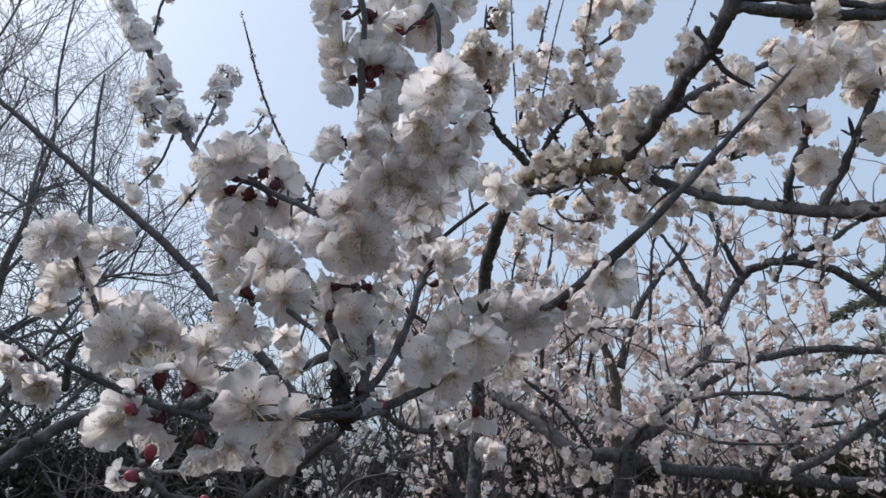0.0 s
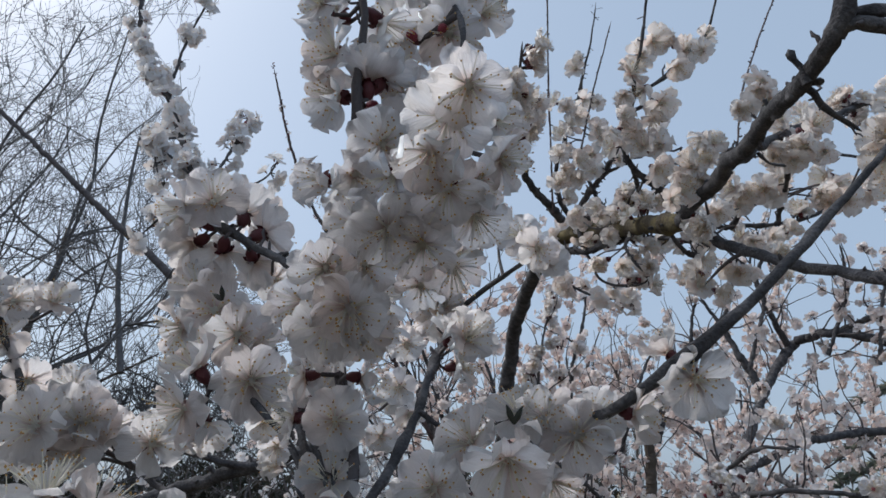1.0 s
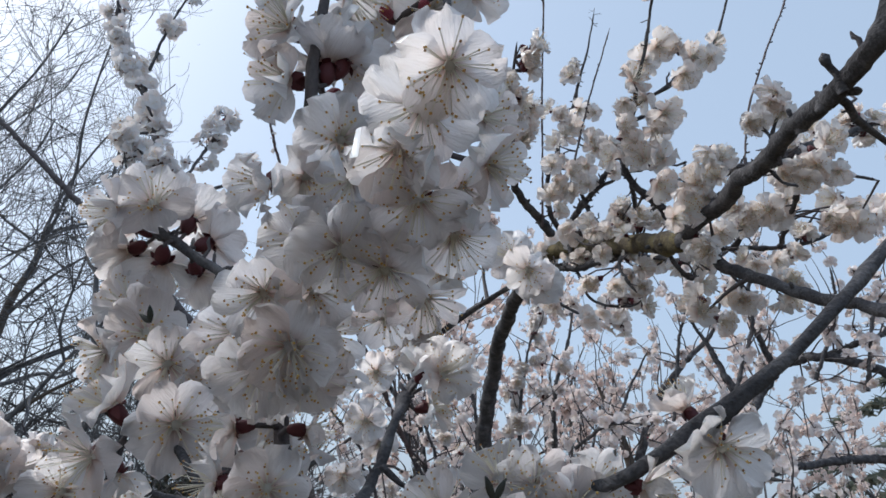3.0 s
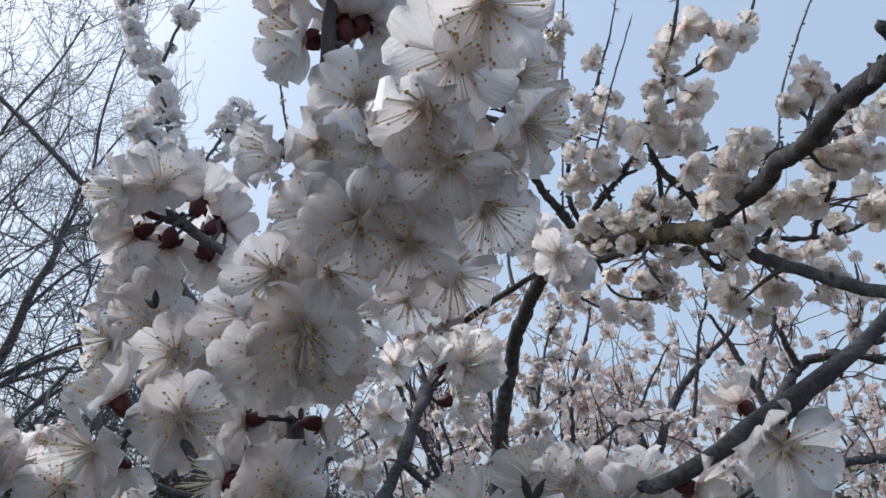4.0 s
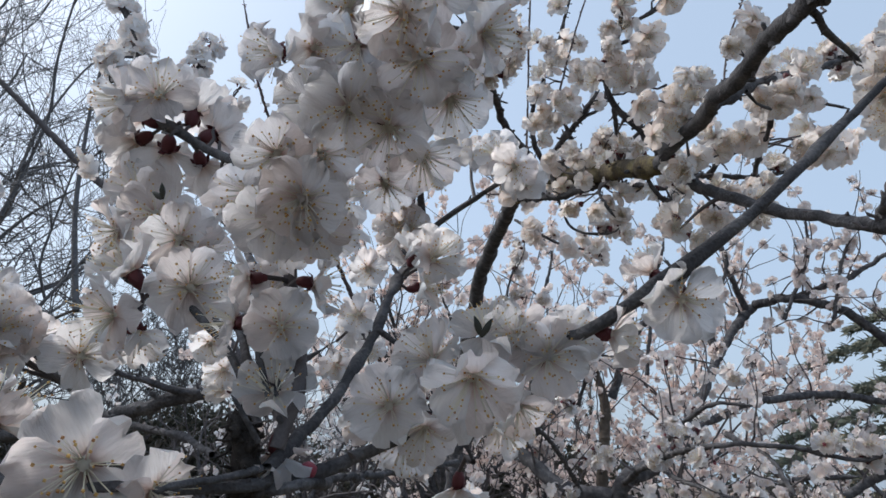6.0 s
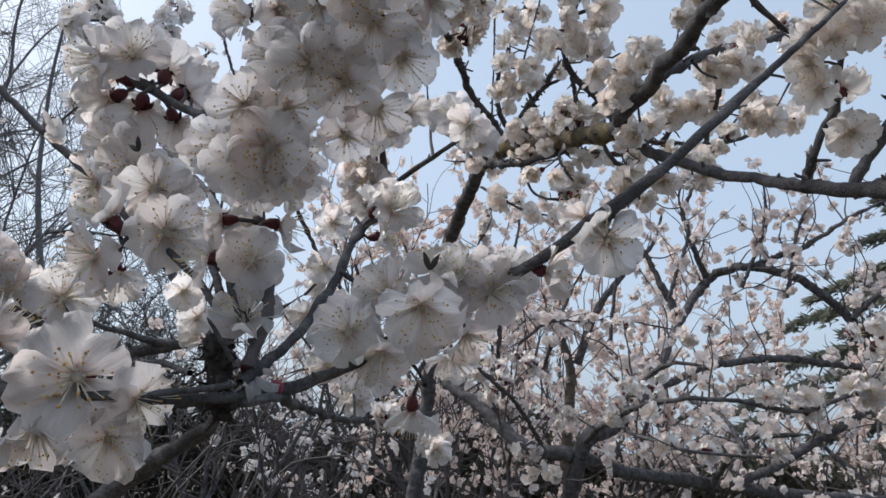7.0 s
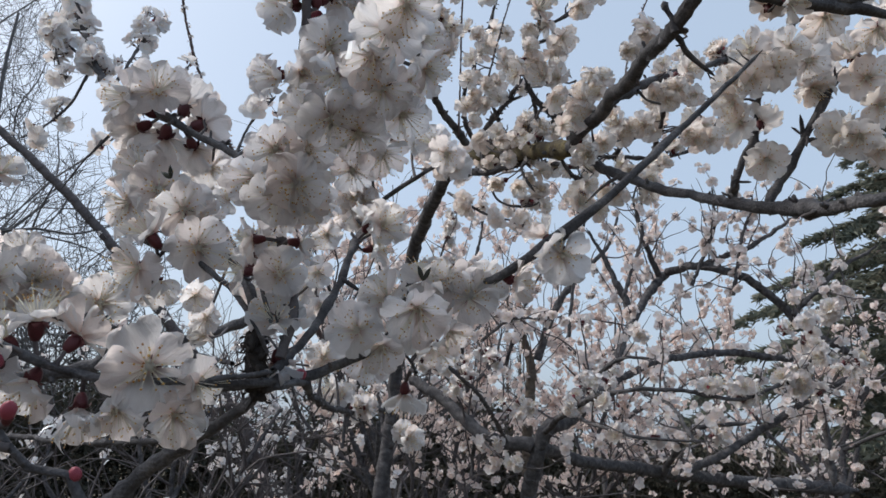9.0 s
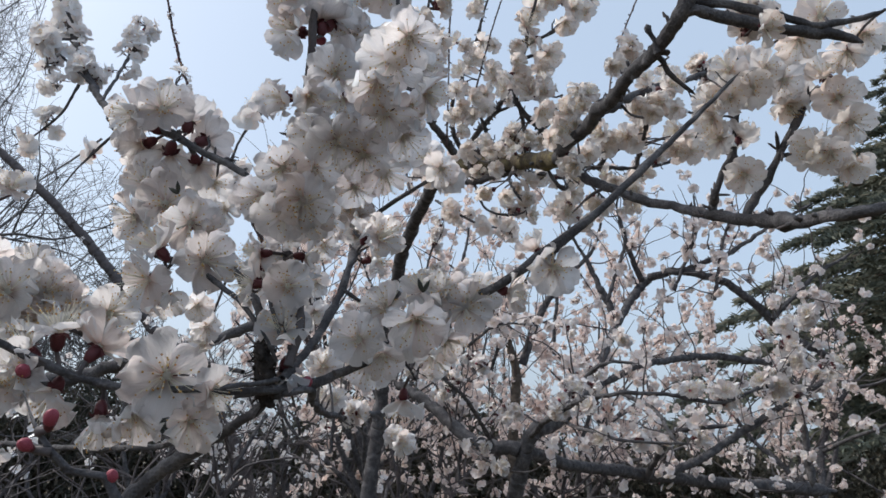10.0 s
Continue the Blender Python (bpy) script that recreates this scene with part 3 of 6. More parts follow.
def wild(seed, at, height, spread, levels, kids, r0, thin=0.55, up=0.25, first=0.25, stems=1, gnarl=0.16, short=0.62):
    """Curves of a freely grown tree, level by level, relative to its foot."""
    rs = np.random.RandomState(seed)
    out = [[] for _ in range(levels)]

    def grow(p, d, ln, r, lv):
        k = max(4, int(5 + 3 * (lv == 0)))
        pts = []
        for j in range(k + 1):
            pts.append((*p, max(r * (1 - 0.6 * j / k), 0.0012)))
            d = d + rs.randn(3) * gnarl + np.array([0, 0, up * 0.25])
            d /= np.linalg.norm(d)
            p = p + d * ln / k
        c = np.array(pts)
        out[lv].append(c)
        if lv + 1 < levels:
            for _ in range(kids[lv]):
                f = rs.uniform(first if lv == 0 else 0.15, 1.0)
                q = c[min(k, int(f * k)), :3] + (c[min(k, int(f * k) + 1), :3] - c[min(k, int(f * k)), :3]) * rs.rand()
                t = c[min(k, int(f * k) + 1), :3] - c[min(k, int(f * k)) - 1, :3]
                t /= np.linalg.norm(t) + 1e-9
                e = t * 0.55 + rs.randn(3) * spread + np.array([0, 0, up])
                e /= np.linalg.norm(e)
                grow(q, e, ln * short * rs.uniform(0.6, 1.2), max(c[min(k, int(f * k)), 3] * thin, 0.0015), lv + 1)

    for s in range(stems):
        grow(np.array([rs.uniform(-0.15, 0.15), rs.uniform(-0.15, 0.15), 0.0]) * (stems > 1), np.array([rs.randn() * 0.25, rs.randn() * 0.25, 1.0]), height * rs.uniform(0.85, 1.1), r0, 0)
    return out


# ---------------------------------------------------------------- ground and distance
def ground_sheet():
    n = 60
    g = np.linspace(-1, 1, n)
    x, y = np.meshgrid(np.sign(g) * np.abs(g) ** 3 * 900, np.sign(g) * np.abs(g) ** 3 * 900)
    z = 0.05 * np.sin(x * 0.9) * np.cos(y * 0.7) * np.exp(-(x ** 2 + y ** 2) / 4000) - 0.03
    v = np.stack([x, y, z], -1).reshape(-1, 3)
    q = np.array([(i * n + j, i * n + j + 1, (i + 1) * n + j + 1, (i + 1) * n + j) for i in range(n - 1) for j in range(n - 1)])
    return tagged(new("ground", mesh_from("ground", v, q, [M_GROUND])), "dry brown winter grass and bare earth", "ground", kind="structure")


ground_sheet()

near = Growth(tree_base("apricot_tree", (-0.42, 0.72, 0), "apricot tree with dark branches crowded with white blossoms"), 11)
mid = Growth(tree_base("apricot_tree", (0.0, 2.3, 0), "apricot tree with a lichened limb and thick white blossom sprays"), 12)
low = Growth(tree_base("apricot_tree", (0.62, 2.35, 0), "spreading low apricot tree in full pale blossom"), 13)
slim = Growth(tree_base("apricot_tree", (0.80, 3.15, 0), "slender apricot tree, its trunk coloured pale brown for sunlight"), 14)
bare = Growth(tree_base("leaning_tree", (-0.2, 4.9, 0), "leaning dark tree, nearly leafless, with long shoots"), 15)
# -- the near tree
near.limb("trunk", [(-0.42, 0.72, -0.01, 0.028), (-0.4, 0.66, 0.6, 0.019), (-0.31, 0.6, 1.15, 0.011), (-0.2, 0.555, 1.455, 0.0056), (-0.13, 0.503, 1.525, 0.0046), (-0.109, 0.484, 1.541, 0.0044), (-0.078, 0.452, 1.559, 0.0042), (-0.059, 0.435, 1.57, 0.0043), (-0.051, 0.428, 1.577, 0.0039), (-0.052, 0.424, 1.583, 0.0034), (-0.055, 0.423, 1.59, 0.0016)], label="dark grey gnarled lower stem")
near.limb("branch", [(-0.62, 0.6, 1.4, 0.013), (-0.395, 0.74, 1.591, 0.0063), (-0.31, 0.749, 1.602, 0.0061), (-0.249, 0.747, 1.616, 0.0061), (-0.197, 0.736, 1.629, 0.0059), (-0.141, 0.734, 1.647, 0.0054), (-0.11, 0.733, 1.66, 0.0042), (-0.088, 0.731, 1.671, 0.0027), (-0.066, 0.73, 1.685, 0.0016)], spurs=22)
near.limb("branch", [(-0.163, 0.73, 1.64, 0.0034), (-0.182, 0.725, 1.638, 0.003), (-0.203, 0.719, 1.643, 0.0026), (-0.226, 0.714, 1.648, 0.0022), (-0.252, 0.702, 1.66, 0.0018), (-0.292, 0.68, 1.68, 0.0014)], bloom=(18, .55, 1.0), spurs=30)
near.limb("branch", [(-0.054, 0.427, 1.602, 0.0017), (-0.073, 0.493, 1.64, 0.0017), (-0.113, 0.627, 1.707, 0.0023), (-0.181, 0.798, 1.8, 0.0037), (-0.278, 0.948, 1.91, 0.0051), (-0.383, 1.075, 2.038, 0.0055), (-0.484, 1.189, 2.192, 0.0055), (-0.605, 1.317, 2.412, 0.0057), (-0.711, 1.336, 2.614, 0.0047), (-0.754, 1.374, 2.832, 0.0039)], bloom=(150, .56, 1.0, .0155))
near.limb("branch", [(-0.522, 1.200, 2.288, 0.0024), (-0.575, 1.220, 2.369, 0.0020), (-0.639, 1.250, 2.471, 0.0016), (-0.680, 1.270, 2.558, 0.0012)], bloom=(330, .1, 1.0, .0155))
near.limb("branch", [(-0.521, 1.200, 2.252, 0.0022), (-0.550, 1.200, 2.245, 0.0018), (-0.545, 1.190, 2.193, 0.0015), (-0.516, 1.180, 2.138, 0.0011)], bloom=(300, .2, 1.0, .0155))
near.limb("branch", [(-0.417, 1.11, 2.088, 0.0027), (-0.436, 1.236, 2.231, 0.0026), (-0.43, 1.311, 2.375, 0.0019)], bloom=(230, .35, 1.0, .0158))
near.limb("branch", [(-0.586, 1.274, 2.442, 0.0029), (-0.59, 1.303, 2.545, 0.0025), (-0.57, 1.336, 2.715, 0.0021)], bloom=(170, .2, 1.0, .0155))
near.limb("branch", [(-0.448, 1.145, 2.136, 0.0024), (-0.513, 1.189, 2.2, 0.0021), (-0.587, 1.231, 2.277, 0.0018)], bloom=(230, .2, 1.0, .0158))
near.limb("branch", [(-0.47, 1.145, 2.134, 0.0024), (-0.499, 1.17, 2.092, 0.002), (-0.551, 1.203, 2.062, 0.0016), (-0.598, 1.234, 2.052, 0.0013)], bloom=(90, .2, 1.0))
near.limb("branch", [(-0.37, 1.058, 2.011, 0.0018), (-0.417, 1.082, 1.971, 0.0014), (-0.466, 1.117, 1.921, 0.0011)], bloom=(25, .2, 1.0))
near.limb("branch", [(-0.346, 1.052, 2.063, 0.0022), (-0.304, 1.069, 2.096, 0.0015), (-0.289, 1.093, 2.153, 0.0012)], bloom=(60, .4, 1.0))
near.limb("branch", [(-0.177, 0.919, 1.897, 0.0019), (-0.164, 0.942, 1.967, 0.0017), (-0.134, 0.956, 2.021, 0.0013)], bloom=(90, .2, 1.0))
bare.limb("shoot", [(-0.1, 2.88, 1.894, 0.0081), (-0.317, 2.685, 2.308, 0.0078), (-0.466, 2.508, 2.56, 0.0064), (-0.586, 2.486, 2.774, 0.0054), (-0.689, 2.458, 3.041, 0.0049), (-0.737, 2.438, 3.225, 0.0039), (-0.775, 2.423, 3.366, 0.0028)], mat=M_SPRIG, bloom=(130,.3,1.0,.009,.15,.8))
near.limb("stem", [(-0.045, 0.423, 1.59, 0.0026), (-0.04, 0.427, 1.611, 0.0024), (-0.043, 0.434, 1.634, 0.0023), (-0.051, 0.443, 1.656, 0.0028), (-0.051, 0.438, 1.686, 0.0024), (-0.049, 0.42, 1.715, 0.0021), (-0.045, 0.395, 1.74, 0.002), (-0.043, 0.386, 1.755, 0.002), (-0.042, 0.381, 1.78, 0.0019), (-0.04, 0.378, 1.803, 0.0018), (-0.043, 0.374, 1.83, 0.0016), (-0.046, 0.37, 1.858, 0.0012)], mat=M_TWIG, spurs=40)
near.limb("stem", [(-0.048, 0.425, 1.71, 0.0016), (-0.022, 0.407, 1.728, 0.0015), (-0.003, 0.39, 1.742, 0.0015), (0.004, 0.381, 1.772, 0.0014), (0.005, 0.392, 1.815, 0.0013), (-0.004, 0.412, 1.855, 0.0012), (-0.012, 0.43, 1.9, 0.0009)], bloom=(60, .6, 1.0, .0165))
near.limb("twig", [(-0.056, 0.443, 1.686, 0.0022), (-0.096, 0.494, 1.731, 0.0025), (-0.128, 0.52, 1.755, 0.0027), (-0.15, 0.525, 1.77, 0.0028), (-0.163, 0.528, 1.774, 0.0022)], spurs=60)
near.limb("twig", [(-0.053, 0.426, 1.598, 0.0013), (-0.08, 0.457, 1.632, 0.0016), (-0.111, 0.487, 1.657, 0.002), (-0.132, 0.49, 1.664, 0.0022), (-0.142, 0.486, 1.668, 0.0016)])
near.limb("twig", [(-0.061, 0.436, 1.616, 0.0019), (-0.09, 0.491, 1.662, 0.0023), (-0.115, 0.537, 1.698, 0.0025), (-0.15, 0.54, 1.712, 0.0024), (-0.166, 0.54, 1.722, 0.0018)], bloom=(30,.2,.7))
near.limb("twig", [(-0.048, 0.424, 1.583, 0.0023), (-0.037, 0.467, 1.606, 0.0026), (-0.023, 0.503, 1.641, 0.0025), (-0.013, 0.52, 1.673, 0.0025), (0, 0.604, 1.736, 0.0029), (-0.002, 0.581, 1.759, 0.0022), (-0.005, 0.57, 1.769, 0.0016)], bloom=(30,.5,1.0), spurs=20)
near.limb("twig", [(0.002, 0.594, 1.734, 0.002), (0.023, 0.583, 1.748, 0.0018), (0.048, 0.561, 1.759, 0.0016), (0.06, 0.55, 1.77, 0.0013)], spurs=20)
near.limb("twig", [(-0.017, 0.492, 1.648, 0.0013), (-0.004, 0.483, 1.639, 0.0011), (0.009, 0.483, 1.641, 0.0008)], bloom=(30,.2,1.0))
near.limb("branch", [(-0.051, 0.426, 1.578, 0.0029), (-0.031, 0.442, 1.584, 0.0026), (-0.009, 0.452, 1.594, 0.0025), (0.020, 0.458, 1.614, 0.0025), (0.063, 0.450, 1.638, 0.0027), (0.076, 0.438, 1.643, 0.0026), (0.132, 0.414, 1.686, 0.0022), (0.185, 0.422, 1.738, 0.0019), (0.233, 0.441, 1.786, 0.0016), (0.266, 0.457, 1.818, 0.0012)], spurs=14)
near.limb("twig", [(0.015, 0.467, 1.606, 0.0009), (0.025, 0.468, 1.595, 0.0008), (0.028, 0.468, 1.589, 0.0006)])
near.limb("twig", [(-0.049, 0.424, 1.578, 0.0023), (-0.074, 0.412, 1.576, 0.0019), (-0.115, 0.4, 1.575, 0.0017), (-0.137, 0.404, 1.579, 0.0016), (-0.157, 0.388, 1.587, 0.0016), (-0.175, 0.377, 1.596, 0.0017), (-0.192, 0.366, 1.606, 0.0014)], spurs=12)
near.limb("twig", [(-0.33, 0.58, 0.95, 0.012), (-0.2, 0.48, 1.25, 0.009), (-0.105, 0.36, 1.45, 0.006), (-0.093, 0.314, 1.53, 0.0016), (-0.109, 0.313, 1.54, 0.0014), (-0.12, 0.311, 1.553, 0.0013), (-0.135, 0.33, 1.568, 0.0012)])
near.limb("twig", [(-0.069, 0.428, 1.587, 0.0013), (-0.094, 0.468, 1.595, 0.0014), (-0.127, 0.508, 1.6, 0.0016), (-0.16, 0.537, 1.608, 0.0017), (-0.201, 0.565, 1.627, 0.0018), (-0.244, 0.583, 1.644, 0.0017), (-0.28, 0.592, 1.656, 0.0014)], bloom=(22,.5,1.0), spurs=30)
near.limb("branch", [(-0.049, 0.428, 1.576, 0.002), (-0.033, 0.439, 1.578, 0.0018), (-0.035, 0.6, 1.58, 0.0022), (-0.006, 0.951, 1.587, 0.0034), (0.081, 1.05, 1.607, 0.0029)], bloom=(20,.7,1.0), spurs=35, sprout=(4,.14,25,.8,.6,1.0))
near.limb("branch", [(-0.058, 0.435, 1.571, 0.0018), (-0.084, 0.502, 1.561, 0.0019), (-0.166, 0.654, 1.549, 0.0024), (-0.31, 0.855, 1.549, 0.0028), (-0.483, 1.055, 1.557, 0.0029)], spurs=20, bloom=(12,.7,1.0))
near.burl((-0.05, 0.427, 1.574), (-0.061, 0.42, 1.599), 0.0048)
near.burl((-0.056, 0.433, 1.572), (-0.061, 0.432, 1.606), 0.0066)
near.limb("twig", [(-0.05, 0.423, 1.583, 0.0016), (-0.062, 0.409, 1.579, 0.0013), (-0.071, 0.399, 1.577, 0.0011), (-0.076, 0.398, 1.575, 0.0008)])
near.limb("twig", [(-0.05, 0.426, 1.577, 0.0013), (-0.067, 0.43, 1.575, 0.0013), (-0.084, 0.435, 1.573, 0.0011), (-0.094, 0.44, 1.571, 0.0008)], spurs=20)
near.limb("twig", [(-0.05, 0.427, 1.605, 0.0012), (-0.057, 0.43, 1.623, 0.0011), (-0.061, 0.433, 1.636, 0.0008)], spurs=60)
near.limb("twig", [(-0.048, 0.427, 1.605, 0.0013), (-0.051, 0.435, 1.625, 0.0011), (-0.059, 0.443, 1.64, 0.0008)], spurs=60)
near.limb("twig", [(-0.051, 0.418, 1.592, 0.0011), (-0.056, 0.407, 1.602, 0.0008), (-0.059, 0.406, 1.606, 0.0006)], spurs=60)
near.leaf_at(0.026, 0.419, 1.632, 5)
near.leaf_at(-0.127, 0.486, 1.707, -35)
near.limb("twig", [(-0.308, 0.596, 1.617, 0.0028), (-0.283, 0.553, 1.642, 0.0024), (-0.256, 0.531, 1.663, 0.0022), (-0.267, 0.518, 1.695, 0.0018), (-0.275, 0.505, 1.724, 0.0014)], bloom=(60,.35,1.0))
near.limb("twig", [(-0.319, 0.616, 1.619, 0.002), (-0.348, 0.613, 1.648, 0.0016), (-0.39, 0.61, 1.678, 0.0014)], bloom=(90,.2,1.0))
# unseen branch, added out of view to shade the left blossoms from the sun
near.limb("branch", [(-0.4, 0.66, 0.6, 0.02), (-0.6, 0.6, 1.3, 0.016), (-0.68, 0.6, 1.9, 0.012), (-0.62, 0.6, 2.4, 0.008), (-0.52, 0.58, 2.8, 0.005)], sprout=(34,.2,75,.5,.72,1.0), bloom=(60,.7,1.0))
near.flower_at([(-0.059, 0.375, 1.813, -0.55, -0.83, 0.11, 0.0133), (-0.052, 0.38, 1.789, -0.54, -0.84, -0.05, 0.0157), (-0.051, 0.386, 1.77, -0.66, -0.64, -0.4, 0.0156), (-0.032, 0.388, 1.781, 0.33, 0.18, 0.93, 0.0169), (-0.034, 0.39, 1.815, 0.75, 0.23, -0.63, 0.0178), (-0.026, 0.43, 1.828, -0.25, -0.13, -0.96, 0.0151), (-0.004, 0.43, 1.84, 0.26, -0.81, -0.53, 0.0176), (0.017, 0.44, 1.864, 0.61, -0.76, -0.24, 0.0154), (-0.017, 0.44, 1.868, 0.06, -0.96, -0.27, 0.0185), (-0.041, 0.4, 1.796, 0.52, 0.36, 0.77, 0.0141), (-0.001, 0.42, 1.852, 0.39, -0.87, -0.29, 0.0174)])
near.flower_at([(-0.058, 0.4, 1.83, -0.56, -0.82, -0.11, 0.0183), (-0.027, 0.42, 1.835, -0.16, -0.91, -0.39, 0.0185), (-0.002, 0.41, 1.825, 0.32, -0.76, -0.56, 0.0185), (-0.055, 0.393, 1.732, -0.6, -0.64, -0.48, 0.0134), (-0.042, 0.391, 1.734, 0.21, -0.78, -0.59, 0.0156), (-0.029, 0.381, 1.743, 0.26, -0.88, -0.4, 0.0157), (-0.037, 0.385, 1.777, 0.02, -0.01, 1, 0.0159), (0.007, 0.332, 1.737, 0.05, -0.6, -0.8, 0.0152), (0, 0.345, 1.733, -0.02, -0.68, -0.73, 0.0161), (-0.007, 0.355, 1.724, -0.08, -0.6, -0.79, 0.0159), (-0.001, 0.364, 1.713, 0, -0.47, -0.88, 0.0149), (0.01, 0.383, 1.71, 0.23, -0.46, -0.86, 0.0144)])
near.flower_at([(-0.011, 0.384, 1.698, -0.06, -0.62, -0.78, 0.0153), (0.02, 0.37, 1.729, 0.7, -0.55, -0.45, 0.0137), (-0.023, 0.372, 1.723, -0.51, -0.22, -0.83, 0.0125), (0.018, 0.37, 1.747, 0.72, -0.67, -0.18, 0.0133), (-0.038, 0.387, 1.708, 0.04, -0.95, -0.3, 0.0152), (-0.025, 0.38, 1.703, 0.21, -0.71, -0.68, 0.0151), (-0.054, 0.405, 1.696, 0.12, -0.88, -0.45, 0.0161), (-0.038, 0.41, 1.699, 0.34, -0.88, -0.33, 0.0151), (-0.042, 0.402, 1.677, 0.27, -0.84, -0.46, 0.0163), (-0.052, 0.408, 1.671, 0.06, -0.93, -0.36, 0.0166), (-0.04, 0.414, 1.672, 0.49, -0.75, -0.44, 0.0155), (-0.066, 0.42, 1.685, -0.42, -0.76, -0.49, 0.0148)])
near.flower_at([(0.001, 0.395, 1.693, 0.31, -0.46, -0.83, 0.0135), (-0.014, 0.43, 1.697, 0.15, -0.72, -0.67, 0.0125), (-0.037, 0.43, 1.689, 0.74, -0.61, -0.28, 0.0145), (-0.052, 0.425, 1.668, 0.19, -0.69, -0.7, 0.0125), (-0.036, 0.43, 1.672, 0.56, -0.59, -0.58, 0.0125), (-0.02, 0.4, 1.779, -0.06, -0.89, -0.44, 0.0147), (-0.021, 0.39, 1.757, -0.25, -0.83, -0.49, 0.0141), (-0.012, 0.385, 1.715, -0.17, -0.75, -0.64, 0.0143), (0.012, 0.375, 1.723, 0.5, -0.54, -0.68, 0.013), (-0.066, 0.436, 1.655, -0.98, -0.08, -0.17, 0.0125), (-0.041, 0.438, 1.655, 0.96, 0.28, -0.02, 0.0125)])
near.flower_at([(-0.049, 0.424, 1.634, 0.23, -0.97, 0.02, 0.0141), (-0.068, 0.43, 1.636, -1, -0.05, 0.06, 0.0125)])
near.flower_at([(-0.152, 0.515, 1.782, 0.19, -0.98, 0.11, 0.0211), (-0.17, 0.515, 1.777, -0.55, -0.73, -0.41, 0.0193), (-0.147, 0.528, 1.754, -0.35, 0.86, -0.38, 0.0209), (-0.138, 0.533, 1.782, -0.04, 0.33, 0.94, 0.0211), (-0.124, 0.533, 1.768, 0.44, 0.68, 0.59, 0.0206), (-0.129, 0.535, 1.75, 0.02, 0.96, -0.27, 0.0182), (-0.143, 0.519, 1.711, 0.27, -0.95, -0.18, 0.0207), (-0.162, 0.52, 1.701, -0.47, -0.75, -0.47, 0.018), (-0.12, 0.497, 1.691, 0.44, -0.84, -0.31, 0.0185), (-0.111, 0.505, 1.687, 0.88, -0.25, -0.39, 0.0145), (-0.16, 0.53, 1.729, 0.04, -0.91, 0.41, 0.017), (-0.104, 0.478, 1.661, 0.42, -0.9, -0.14, 0.0199)])
near.flower_at([(-0.133, 0.48, 1.668, -0.52, -0.49, 0.7, 0.0181), (-0.137, 0.48, 1.647, -0.56, -0.75, -0.34, 0.0177), (-0.127, 0.485, 1.64, 0.36, -0.4, -0.84, 0.0142), (-0.121, 0.56, 1.746, 0.48, -0.73, -0.48, 0.0156), (-0.166, 0.53, 1.76, -0.89, 0.32, -0.32, 0.0189), (-0.162, 0.525, 1.773, -0.84, -0.14, 0.53, 0.0176)])
near.flower_at([(0.024, 0.428, 1.619, -0.04, -0.7, -0.72, 0.0185), (0.056, 0.449, 1.631, -0.04, -0.99, -0.13, 0.0159), (-0.007, 0.44, 1.608, -0.17, -0.98, -0.12, 0.0162), (0.009, 0.45, 1.628, -0.4, -0.87, 0.29, 0.0163), (0.032, 0.455, 1.641, -0.11, -0.83, 0.54, 0.0164), (0.066, 0.455, 1.64, 0.35, -0.91, 0.2, 0.0141), (0.081, 0.44, 1.64, 0.86, -0.5, -0.15, 0.0129), (0.106, 0.429, 1.653, -0.16, -0.93, -0.32, 0.0161), (0.101, 0.445, 1.669, -0.54, 0.24, 0.81, 0.0125), (0.007, 0.45, 1.601, -0.2, -0.72, -0.67, 0.014), (0.044, 0.452, 1.639, -0.05, -0.99, 0.15, 0.0144), (0.023, 0.49, 1.578, -0.07, 0.31, -0.95, 0.0141)])
near.flower_at([(-0.001, 0.47, 1.598, -0.23, -0.45, -0.86, 0.0155), (0.046, 0.46, 1.612, 0.42, -0.44, -0.79, 0.0142), (0.04, 0.475, 1.605, 0.14, -0.55, -0.82, 0.0132), (-0.05, 0.43, 1.61, -0.06, -0.95, 0.3, 0.0151), (-0.048, 0.436, 1.588, 0.02, 0.16, -0.99, 0.0145)])
near.flower_at([(-0.102, 0.403, 1.582, 0.32, -0.94, -0.1, 0.0204), (-0.081, 0.408, 1.575, 0.88, -0.41, -0.24, 0.0138), (-0.09, 0.41, 1.561, 0.36, -0.77, -0.53, 0.0143), (-0.155, 0.405, 1.602, 0.03, -0.34, 0.94, 0.0177), (-0.135, 0.405, 1.595, 0.43, 0.4, 0.8, 0.0166), (-0.165, 0.4, 1.593, -0.56, -0.47, 0.68, 0.015), (-0.212, 0.52, 1.646, 0.31, -0.91, 0.28, 0.02), (-0.15, 0.4, 1.573, 0.01, -0.48, -0.88, 0.0154), (-0.13, 0.405, 1.562, 0.11, -0.25, -0.96, 0.015), (-0.116, 0.41, 1.563, 0.28, -0.56, -0.78, 0.0147), (-0.162, 0.39, 1.581, -0.16, -0.96, -0.23, 0.0138), (-0.224, 0.5, 1.641, 0.18, -0.98, 0.09, 0.0198)])
near.flower_at([(-0.173, 0.53, 1.635, 0.67, -0.74, 0.1, 0.018), (-0.225, 0.51, 1.629, 0.27, -0.69, -0.67, 0.0169), (-0.17, 0.39, 1.574, 0.06, -0.91, -0.42, 0.0138)])
